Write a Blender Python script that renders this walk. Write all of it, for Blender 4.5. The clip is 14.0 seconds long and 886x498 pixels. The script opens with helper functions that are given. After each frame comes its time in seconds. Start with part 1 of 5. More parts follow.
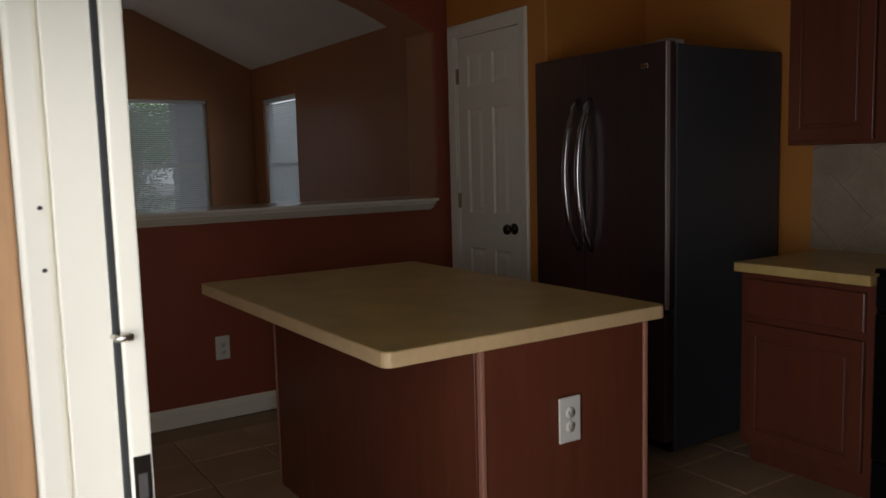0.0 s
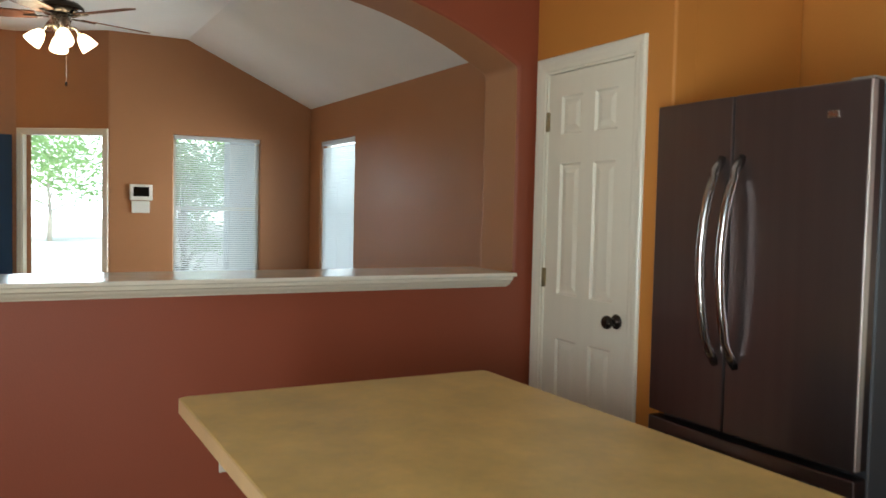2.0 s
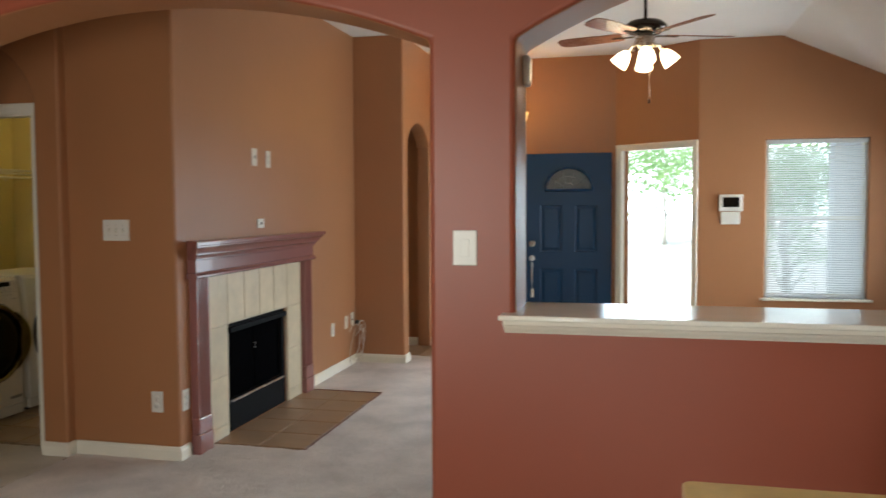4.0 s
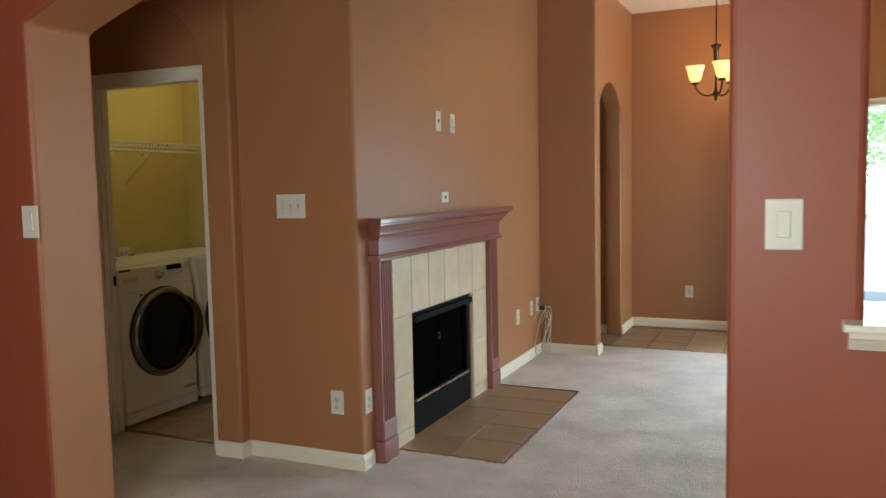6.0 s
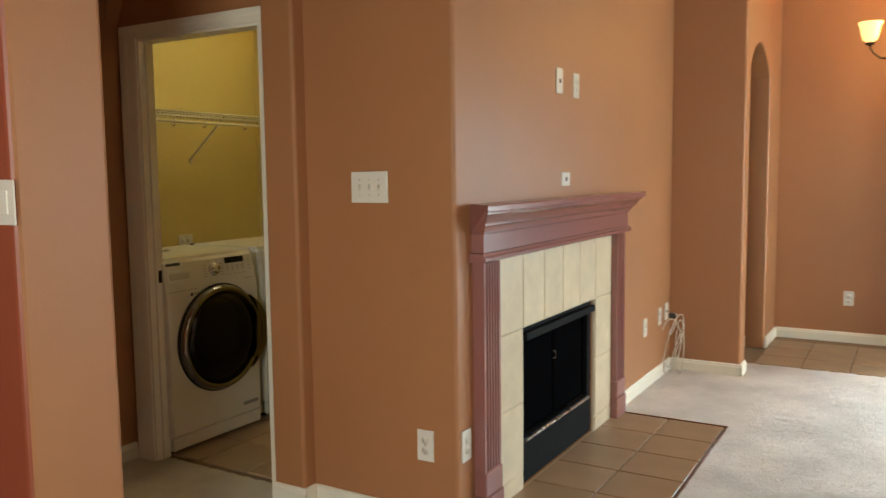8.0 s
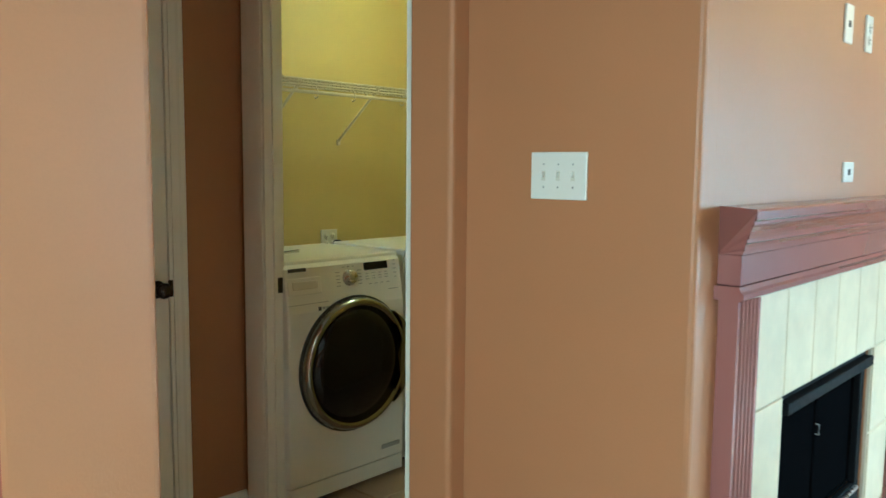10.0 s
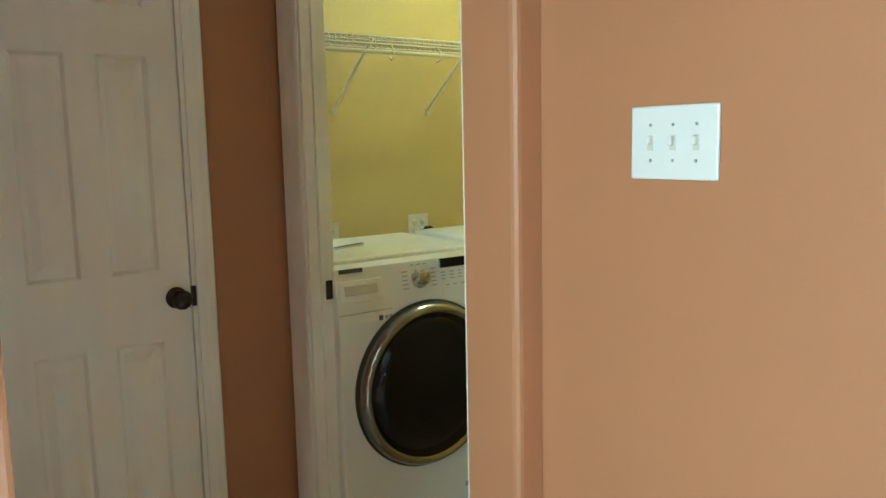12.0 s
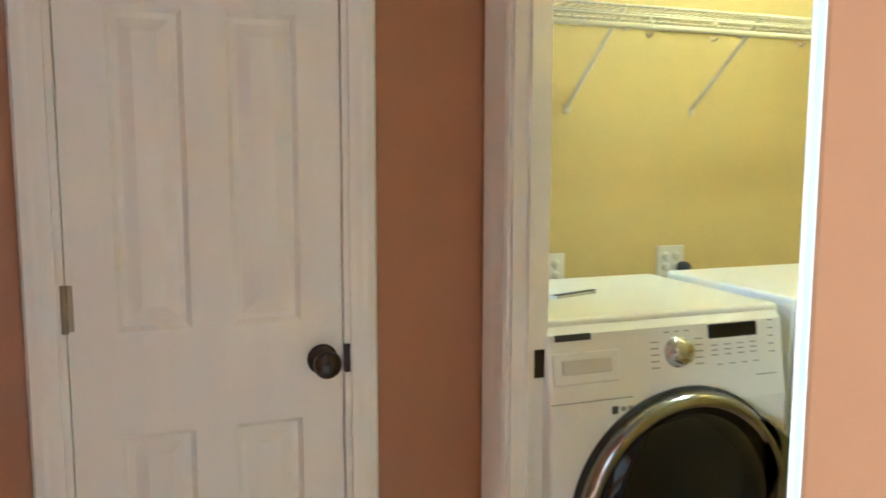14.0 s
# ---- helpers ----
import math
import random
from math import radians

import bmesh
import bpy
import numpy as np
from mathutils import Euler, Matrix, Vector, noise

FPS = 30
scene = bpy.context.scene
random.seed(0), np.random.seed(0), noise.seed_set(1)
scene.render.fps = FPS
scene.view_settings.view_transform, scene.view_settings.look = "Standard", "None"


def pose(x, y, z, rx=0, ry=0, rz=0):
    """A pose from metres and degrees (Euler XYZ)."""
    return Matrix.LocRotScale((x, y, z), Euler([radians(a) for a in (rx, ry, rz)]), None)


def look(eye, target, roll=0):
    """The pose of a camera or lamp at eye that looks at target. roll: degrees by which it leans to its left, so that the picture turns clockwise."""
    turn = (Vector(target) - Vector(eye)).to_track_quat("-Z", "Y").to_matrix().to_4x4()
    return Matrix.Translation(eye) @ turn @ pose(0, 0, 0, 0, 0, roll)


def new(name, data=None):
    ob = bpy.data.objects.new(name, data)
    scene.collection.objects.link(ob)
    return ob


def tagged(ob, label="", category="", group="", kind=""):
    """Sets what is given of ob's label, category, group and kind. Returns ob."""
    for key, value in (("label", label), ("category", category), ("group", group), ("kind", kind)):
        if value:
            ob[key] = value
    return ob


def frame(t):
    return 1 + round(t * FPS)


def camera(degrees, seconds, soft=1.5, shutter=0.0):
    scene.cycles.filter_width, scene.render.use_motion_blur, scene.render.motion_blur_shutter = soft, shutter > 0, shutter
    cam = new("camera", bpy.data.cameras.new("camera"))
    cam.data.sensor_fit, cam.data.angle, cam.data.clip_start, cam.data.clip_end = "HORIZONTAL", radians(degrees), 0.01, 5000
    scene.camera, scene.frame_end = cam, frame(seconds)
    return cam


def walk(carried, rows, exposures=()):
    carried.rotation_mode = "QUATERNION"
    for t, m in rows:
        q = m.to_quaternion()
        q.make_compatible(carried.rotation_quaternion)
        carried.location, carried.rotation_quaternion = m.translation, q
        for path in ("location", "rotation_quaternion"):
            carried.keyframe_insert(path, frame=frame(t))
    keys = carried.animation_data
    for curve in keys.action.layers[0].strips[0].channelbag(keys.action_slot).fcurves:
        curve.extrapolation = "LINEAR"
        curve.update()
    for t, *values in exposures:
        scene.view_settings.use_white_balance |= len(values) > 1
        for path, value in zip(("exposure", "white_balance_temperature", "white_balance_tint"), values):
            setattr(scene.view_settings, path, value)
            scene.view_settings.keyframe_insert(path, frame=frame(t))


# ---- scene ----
cam = camera(58.0, 14.0, 1.5, 0.4)
PATH = [
    (0, (3.489, 2.128, 1.315), (4.574, 3.794, 1.098), -1.5),
    (0.5, (3.618, 2.39, 1.321), (4.711, 4.052, 1.119), -1.4),
    (1, (3.763, 2.592, 1.331), (4.81, 4.286, 1.152), -0.7),
    (1.5, (3.863, 2.829, 1.354), (4.875, 4.549, 1.215), 0.4),
    (2, (3.968, 3.016, 1.388), (4.929, 4.768, 1.291), 1.3),
    (2.5, (4.046, 3.125, 1.502), (4.843, 4.956, 1.388), 1.0),
    (3, (4.17, 3.271, 1.492), (4.627, 5.216, 1.39), 0.3),
    (3.5, (4.27, 3.368, 1.497), (4.253, 5.365, 1.396), 0.4),
    (4, (4.264, 3.381, 1.488), (3.798, 5.323, 1.379), -0.3),
    (6.5, (3.506, 4.282, 1.449), (2.684, 6.097, 1.281), -1.2),
    (7, (3.331, 4.483, 1.44), (2.515, 6.3, 1.261), -0.7),
    (7.5, (3.234, 4.68, 1.401), (2.344, 6.463, 1.229), -0.8),
    (8, (3.164, 4.924, 1.404), (2.148, 6.636, 1.215), -0.7),
    (8.5, (3.005, 5.163, 1.4), (1.888, 6.81, 1.204), -0.1),
    (9, (2.815, 5.392, 1.391), (1.603, 6.971, 1.193), 0.4),
    (11.5, (2.219, 6.238, 1.354), (0.688, 7.501, 1.108), -0.7),
    (12, (2.144, 6.372, 1.36), (0.562, 7.568, 1.096), -1.2),
    (12.5, (2.01, 6.375, 1.37), (0.426, 7.568, 1.11), -1.3),
    (13, (1.752, 6.536, 1.364), (0.111, 7.648, 1.1), -0.6),
    (13.5, (1.521, 6.611, 1.341), (-0.183, 7.629, 1.099), 0.1),
    (14, (1.437, 6.806, 1.343), (-0.425, 7.498, 1.113), 0.1),
]
walk(cam, [(t, look(eye, target, roll)) for t, eye, target, roll in PATH],
     exposures=[(0.0, -2.0, 6500, 12), (0.5, -0.4, 6300, 8), (1.0, 0.5, 6700, 12), (1.5, 0.8, 6400, 3), (2.0, 0.62, 6300, 0), (2.5, 0.72, 6100, 2), (3.0, 0.84, 6200, 4), (3.5, 0.74, 6200, 3), (4.2, 0.84, 6200, 3),
                (6.3, 1.16, 6000, -3), (7.0, 1.66, 6200, -4), (8.0, 1.5, 6500, -2), (9.2, 1.92, 5250, -22), (11.3, 2.6, 4450, -24), (12.5, 3.02, 4300, -16), (13.3, 3.47, 4050, -7), (14.0, 3.6, 4300, -9)])

# ---- world, sun, large lights ----
world = bpy.data.worlds.new("sky")
scene.world = world
world.use_nodes = True
wn = world.node_tree.nodes
sky = wn.new("ShaderNodeTexSky")
sky.sky_type = "NISHITA"
sky.sun_disc = False
sky.sun_elevation = radians(52)
sky.sun_rotation = radians(200)
wn["Background"].inputs["Strength"].default_value = 0.15
world.node_tree.links.new(sky.outputs[0], wn["Background"].inputs["Color"])


def sun_lamp():
    d = bpy.data.lights.new("sun", "SUN")
    d.energy, d.angle, d.color = 5.0, radians(0.5), (1.0, 0.95, 0.88)
    ob = new("sun", d)
    az = radians(200)
    ob.matrix_world = look((0, 0, 30), (-math.sin(az) * 10, -math.cos(az) * 10, 30 - 10 * math.tan(radians(52))))


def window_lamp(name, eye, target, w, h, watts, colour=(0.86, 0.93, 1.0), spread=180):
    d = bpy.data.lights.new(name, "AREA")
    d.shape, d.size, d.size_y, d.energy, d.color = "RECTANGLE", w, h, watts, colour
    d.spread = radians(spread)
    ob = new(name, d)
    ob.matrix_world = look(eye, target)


def point_lamp(name, place, watts, radius, colour):
    d = bpy.data.lights.new(name, "POINT")
    d.energy, d.shadow_soft_size, d.color = watts, radius, colour
    new(name, d).location = place


sun_lamp()
# added lamp in an invented, unseen window; brightens kitchen, passage and hall
window_lamp("added_nook_light", (2.8, 3.56, 1.5), (2.3, 6, 1.2), 1.1, 1.0, 25, (1.0, 0.965, 0.91))
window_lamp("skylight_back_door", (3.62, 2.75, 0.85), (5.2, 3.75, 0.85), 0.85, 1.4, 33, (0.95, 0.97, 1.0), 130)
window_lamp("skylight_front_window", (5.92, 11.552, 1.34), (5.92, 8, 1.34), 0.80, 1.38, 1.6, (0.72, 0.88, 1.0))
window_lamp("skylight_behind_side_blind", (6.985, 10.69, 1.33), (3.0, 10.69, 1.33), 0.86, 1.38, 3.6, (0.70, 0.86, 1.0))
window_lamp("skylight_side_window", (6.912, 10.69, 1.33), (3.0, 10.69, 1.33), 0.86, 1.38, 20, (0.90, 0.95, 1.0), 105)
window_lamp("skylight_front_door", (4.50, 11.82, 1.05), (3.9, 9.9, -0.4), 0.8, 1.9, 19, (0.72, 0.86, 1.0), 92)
point_lamp("laundry_ceiling_bulb", (-0.15, 8.7, 2.42), 4.2, 0.06, (1.0, 0.80, 0.42))
point_lamp("chandelier_bulbs", (3.01, 11.45, 2.47), 5.5, 0.12, (1.0, 0.50, 0.15))
point_lamp("fan_bulbs", (4.33, 9.51, 2.47), 4.8, 0.10, (1.0, 0.76, 0.48))

# ---- materials ----
def mat(name, col, rough=0.6, metal=0.0, var=0.12, big=1.2, fine=60.0, bump=0.05, dist=0.002, spec=0.5, piece=0.0, stretch=None, coat=0.0, rvar=0.08):
    m = bpy.data.materials.new(name)
    m.use_nodes = True
    nt = m.node_tree
    n, l = nt.nodes, nt.links
    b = n["Principled BSDF"]
    tc = n.new("ShaderNodeTexCoord")
    src = tc.outputs["Object"]
    if stretch:
        mp = n.new("ShaderNodeMapping")
        mp.inputs["Scale"].default_value = stretch
        l.new(src, mp.inputs["Vector"])
        src = mp.outputs[0]
    na, nb = n.new("ShaderNodeTexNoise"), n.new("ShaderNodeTexNoise")
    na.inputs["Scale"].default_value, na.inputs["Detail"].default_value = big, 4
    nb.inputs["Scale"].default_value, nb.inputs["Detail"].default_value = fine, 3
    l.new(src, na.inputs["Vector"])
    l.new(src, nb.inputs["Vector"])
    add = n.new("ShaderNodeMath")
    add.operation = "MULTIPLY_ADD"
    add.inputs[1].default_value = 0.4
    l.new(nb.outputs["Fac"], add.inputs[0])
    l.new(na.outputs["Fac"], add.inputs[2])
    rm = n.new("ShaderNodeMapRange")
    rm.inputs["From Min"].default_value, rm.inputs["From Max"].default_value = 0.4, 1.0
    rm.inputs["To Min"].default_value, rm.inputs["To Max"].default_value = 1 - var, 1 + var
    l.new(add.outputs[0], rm.inputs["Value"])
    val = rm.outputs[0]
    if piece:
        oi = n.new("ShaderNodeObjectInfo")
        pm = n.new("ShaderNodeMapRange")
        pm.inputs["To Min"].default_value, pm.inputs["To Max"].default_value = 1 - piece, 1 + piece
        l.new(oi.outputs["Random"], pm.inputs["Value"])
        mul = n.new("ShaderNodeMath")
        mul.operation = "MULTIPLY"
        l.new(val, mul.inputs[0])
        l.new(pm.outputs[0], mul.inputs[1])
        val = mul.outputs[0]
    sc = n.new("ShaderNodeVectorMath")
    sc.operation = "SCALE"
    sc.inputs[0].default_value = col
    l.new(val, sc.inputs["Scale"])
    l.new(sc.outputs[0], b.inputs["Base Color"])
    rr = n.new("ShaderNodeMapRange")
    rr.inputs["To Min"].default_value, rr.inputs["To Max"].default_value = max(0.02, rough - rvar), min(1, rough + rvar)
    l.new(nb.outputs["Fac"], rr.inputs["Value"])
    l.new(rr.outputs[0], b.inputs["Roughness"])
    b.inputs["Metallic"].default_value = metal
    b.inputs["Specular IOR Level"].default_value = spec
    b.inputs["Coat Weight"].default_value = coat
    if bump:
        bp = n.new("ShaderNodeBump")
        bp.inputs["Strength"].default_value, bp.inputs["Distance"].default_value = bump, dist
        l.new(nb.outputs["Fac"], bp.inputs["Height"])
        l.new(bp.outputs[0], b.inputs["Normal"])
    return m


def glow(name, col, strength):
    m = bpy.data.materials.new(name)
    m.use_nodes = True
    b = m.node_tree.nodes["Principled BSDF"]
    b.inputs["Base Color"].default_value = (*col, 1)
    b.inputs["Emission Color"].default_value = (*col, 1)
    b.inputs["Emission Strength"].default_value = strength
    return m


def glass(name, rough=0.0, tint=(1, 1, 1)):
    m = bpy.data.materials.new(name)
    m.use_nodes = True
    b = m.node_tree.nodes["Principled BSDF"]
    b.inputs["Base Color"].default_value = (*tint, 1)
    b.inputs["Transmission Weight"].default_value = 1
    b.inputs["Roughness"].default_value = rough
    b.inputs["IOR"].default_value = 1.45
    return m


RED = mat("red_terracotta_paint", (0.275, 0.068, 0.033), 0.45, var=0.06, fine=160, bump=0.25, dist=0.0015)
CLAY = mat("clay_brown_paint", (0.370, 0.168, 0.073), 0.45, var=0.06, fine=160, bump=0.25, dist=0.0015)
ORANGE = mat("orange_ochre_paint", (0.56, 0.225, 0.045), 0.5, var=0.06, fine=160, bump=0.25, dist=0.0015)
MUSTARD = mat("mustard_yellow_paint", (0.56, 0.44, 0.155), 0.55, var=0.06, fine=160, bump=0.25, dist=0.0015)
CEIL = mat("ceiling_white_texture", (0.80, 0.79, 0.76), 0.9, var=0.05, fine=90, bump=0.5, dist=0.004)
LEDGEW = mat("glossy_ledge_paint", (0.80, 0.77, 0.66), 0.15, var=0.03, fine=12, bump=0, rvar=0.03)
TRIM = mat("trim_white_paint", (0.80, 0.76, 0.64), 0.33, var=0.03, fine=12, bump=0, rvar=0.02)
DOORW = mat("door_white_paint", (0.80, 0.76, 0.64), 0.40, var=0.025, fine=30, bump=0.03, stretch=(18, 18, 1))
BLUE = mat("door_blue_paint", (0.003, 0.029, 0.080), 0.36, var=0.1, fine=30, bump=0.04, rvar=0.03, spec=0.25)
LAMI = mat("sand_laminate", (0.59, 0.41, 0.15), 0.36, var=0.22, big=6, fine=40, bump=0.02, spec=0.4)
LAMIE = mat("sand_laminate_edge", (0.64, 0.44, 0.23), 0.36, var=0.12, big=5, fine=40, bump=0.02, spec=0.4)
CHERRY = mat("cherry_wood", (0.14, 0.038, 0.019), 0.36, var=0.2, big=3.4, fine=44, bump=0.06, stretch=(7, 7, 0.7))
CHERRYL = mat("pale_cherry_edge", (0.34, 0.15, 0.10), 0.4, var=0.2, big=2, fine=26, bump=0.05, stretch=(7, 7, 0.7))
TILEF = mat("beige_floor_tile", (0.36, 0.245, 0.145), 0.42, var=0.16, big=4, fine=40, bump=0.06, piece=0.07)
TILEH = mat("tan_hearth_tile", (0.30, 0.19, 0.11), 0.40, var=0.14, big=4, fine=40, bump=0.06, piece=0.07)
TILES = mat("cream_surround_tile", (0.62, 0.52, 0.36), 0.36, var=0.12, big=7, fine=30, bump=0.08, dist=0.003, piece=0.04, rvar=0.04)
TILEB = mat("grey_splash_tile", (0.36, 0.28, 0.20), 0.45, var=0.2, big=8, fine=40, bump=0.08, piece=0.08)
GROUT = mat("grout", (0.30, 0.215, 0.13), 0.9, fine=200, bump=0.3)
GROUTD = mat("brown_grout", (0.17, 0.115, 0.07), 0.95, fine=200, bump=0.3)
GROUTL = mat("pale_grout", (0.55, 0.47, 0.35), 0.9, fine=200, bump=0.3)
CARPET = mat("beige_carpet", (0.67, 0.61, 0.56), 1.0, var=0.24, big=3.0, fine=130, bump=0.9, dist=0.012, spec=0.1)
# same carpet as CARPET, with the hall's dimness put into a darker tone
CARPETDIM = mat("beige_carpet_dimmed", (0.65, 0.58, 0.49), 1.0, var=0.2, big=3.0, fine=230, bump=0.9, dist=0.012, spec=0.1)
STEEL = mat("dark_stainless_steel", (0.165, 0.14, 0.14), 0.3, metal=0.9, var=0.06, big=1, fine=60, bump=0.012, stretch=(30, 30, 1), rvar=0.03)
DOORRING = mat("smoked_chrome", (0.32, 0.31, 0.30), 0.15, metal=1.0, var=0.04, bump=0, rvar=0.01)
HANDLE = mat("dark_polished_steel", (0.40, 0.38, 0.37), 0.17, metal=1.0, var=0.04, bump=0, rvar=0.01)
BRIGHT = mat("bright_brushed_steel", (0.78, 0.77, 0.75), 0.42, metal=0.85, var=0.05, bump=0)
GREY = mat("fridge_side_grey", (0.052, 0.055, 0.061), 0.5, var=0.08, fine=300, bump=0.2)
BLACK = mat("black_metal", (0.006, 0.006, 0.007), 0.6, var=0.2, bump=0.02, spec=0.06)
SMOKE = mat("smoked_glass", (0.003, 0.003, 0.0035), 0.85, var=0.1, bump=0, spec=0.0)
DARKGL = mat("black_glass", (0.007, 0.006, 0.005), 0.08, var=0.1, bump=0, spec=0.25)
SOOT = mat("sooty_firebrick", (0.02, 0.018, 0.016), 0.85, var=0.4, fine=30, bump=0.3)
MAUVE = mat("mauve_mantel_paint", (0.26, 0.108, 0.098), 0.22, var=0.04, fine=20, bump=0.0, coat=0.4, rvar=0.015)
PLATE = mat("ivory_plate_plastic", (0.69, 0.66, 0.59), 0.35, var=0.03, bump=0)
SLOT = mat("dark_slot", (0.05, 0.045, 0.04), 0.6, var=0.1, bump=0)
BRONZE = mat("oil_bronze", (0.05, 0.04, 0.034), 0.2, metal=0.8, var=0.2, bump=0.02)
BRASS = mat("aged_brass", (0.36, 0.29, 0.17), 0.4, metal=0.85, var=0.15, bump=0)
NICKEL = mat("satin_nickel", (0.55, 0.52, 0.46), 0.28, metal=1.0, var=0.05, bump=0)
WHITEM = mat("white_enamel", (0.74, 0.715, 0.63), 0.28, var=0.02, bump=0, coat=0.3, rvar=0.01)
COATED = mat("beige_coated_wire", (0.58, 0.52, 0.38), 0.4, var=0.05, bump=0)
TOGGLE = mat("shaded_ivory_plastic", (0.58, 0.54, 0.44), 0.4, var=0.03, bump=0)
GREYP = mat("grey_plastic", (0.30, 0.29, 0.26), 0.4, var=0.05, bump=0)
WOODB = mat("brown_fan_wood", (0.27, 0.12, 0.075), 0.26, var=0.3, big=3, fine=30, bump=0.05, stretch=(1, 9, 9))
BLIND = mat("blind_white_slat", (0.80, 0.80, 0.78), 0.5, var=0.03, bump=0)
BRICK = mat("tan_brick", (0.40, 0.22, 0.13), 0.85, var=0.25, big=12, fine=80, bump=0.4, piece=0.15)
CONC = mat("pale_concrete", (0.62, 0.61, 0.58), 0.9, var=0.12, big=0.6, fine=40, bump=0.3)
GRASS = mat("lawn_ground", (0.10, 0.14, 0.04), 0.95, var=0.35, big=0.5, fine=18, bump=0.8, dist=0.03)
LEAF = mat("leaf_green", (0.14, 0.25, 0.07), 0.6, var=0.4, big=3, fine=20, bump=0)
BARK = mat("bark", (0.48, 0.44, 0.38), 0.9, var=0.3, fine=12, bump=0.6, dist=0.02)
SIDING = mat("grey_siding_paint", (0.66, 0.70, 0.74), 0.7, var=0.1, fine=40, bump=0.1)
tn = BLIND.node_tree
tr = tn.nodes.new("ShaderNodeBsdfTranslucent")
tr.inputs["Color"].default_value = (0.8, 0.82, 0.84, 1)
mx = tn.nodes.new("ShaderNodeMixShader")
mx.inputs["Fac"].default_value = 0.55
tn.links.new(tn.nodes["Principled BSDF"].outputs[0], mx.inputs[1])
tn.links.new(tr.outputs[0], mx.inputs[2])
tn.links.new(mx.outputs[0], tn.nodes["Material Output"].inputs["Surface"])
tn = LEAF.node_tree
tr = tn.nodes.new("ShaderNodeBsdfTranslucent")
tr.inputs["Color"].default_value = (0.50, 0.68, 0.36, 1)
mx = tn.nodes.new("ShaderNodeMixShader")
mx.inputs["Fac"].default_value = 0.5
tn.links.new(tn.nodes["Principled BSDF"].outputs[0], mx.inputs[1])
tn.links.new(tr.outputs[0], mx.inputs[2])
tn.links.new(mx.outputs[0], tn.nodes["Material Output"].inputs["Surface"])
CORD = mat("white_cord", (0.62, 0.58, 0.50), 0.5, var=0.05, bump=0)
PAPER = mat("paper", (0.70, 0.68, 0.58), 0.7, var=0.08, bump=0.05)
RUBBER = mat("black_rubber", (0.015, 0.015, 0.015), 0.7, var=0.1, bump=0)
SHADE = glow("lit_frosted_glass", (1.0, 0.60, 0.20), 0.75)
SHADEF = glow("lit_fan_glass", (1.0, 0.84, 0.58), 2.6)
CLEAR = glass("window_glass")
FROST = glass("frosted_pattern_glass", 0.35, (0.8, 0.72, 0.55))


# ---- mesh helpers ----
def box(x0, x1, y0, y1, z0, z1, bev=0.0, seg=2, bm=None):
    own = bmesh.new()
    bmesh.ops.create_cube(own, size=1)
    for v in own.verts:
        v.co = Vector(((x0 + x1) / 2 + v.co.x * (x1 - x0), (y0 + y1) / 2 + v.co.y * (y1 - y0), (z0 + z1) / 2 + v.co.z * (z1 - z0)))
    if bev:
        bmesh.ops.bevel(own, geom=own.edges[:], offset=bev, segments=seg, affect="EDGES", profile=0.5)
    return join(bm, own)


def join(bm, own):
    if bm is None:
        return own
    me = bpy.data.meshes.new("tmp")
    own.to_mesh(me)
    own.free()
    bm.from_mesh(me)
    bpy.data.meshes.remove(me)
    return bm


def tube(path, r, seg=10, bm=None, closed=False, taper=None):
    """A round bar along the given points."""
    own = bmesh.new()
    pts = [Vector(p) for p in path]
    rings = []
    up = Vector((0, 0, 1))
    for i, p in enumerate(pts):
        a = pts[i - 1] if (i or closed) else p
        b = pts[(i + 1) % len(pts)] if (i < len(pts) - 1 or closed) else p
        d = (b - a).normalized()
        s = d.cross(up if abs(d.z) < 0.95 else Vector((1, 0, 0))).normalized()
        u = s.cross(d)
        rad = r * (taper[i] if taper else 1)
        rings.append([own.verts.new(p + (s * math.cos(k * math.tau / seg) + u * math.sin(k * math.tau / seg)) * rad) for k in range(seg)])
    for i in range(len(rings) - (0 if closed else 1)):
        q, w = rings[i], rings[(i + 1) % len(rings)]
        for k in range(seg):
            own.faces.new((q[k], q[(k + 1) % seg], w[(k + 1) % seg], w[k])).smooth = True
    if not closed:
        own.faces.new(rings[0][::-1])
        own.faces.new(rings[-1])
    bmesh.ops.recalc_face_normals(own, faces=own.faces[:])
    return join(bm, own)


def lathe(profile, seg=28, m=None, bm=None, smooth=True):
    """A turned body: (radius, height) pairs about local z, then moved by m."""
    own = bmesh.new()
    rings = []
    for r, z in profile:
        if r < 1e-5:
            rings.append([own.verts.new((0, 0, z))])
        else:
            rings.append([own.verts.new((r * math.cos(k * math.tau / seg), r * math.sin(k * math.tau / seg), z)) for k in range(seg)])
    for q, w in zip(rings, rings[1:]):
        for k in range(seg):
            k2 = (k + 1) % seg
            f = [q[k % len(q)], q[k2 % len(q)], w[k2 % len(w)], w[k % len(w)]]
            u = []
            for v in f:
                if v not in u:
                    u.append(v)
            if len(u) > 2:
                own.faces.new(u).smooth = smooth
    bmesh.ops.recalc_face_normals(own, faces=own.faces[:])
    if m is not None:
        bmesh.ops.transform(own, matrix=m, verts=own.verts[:])
    return join(bm, own)


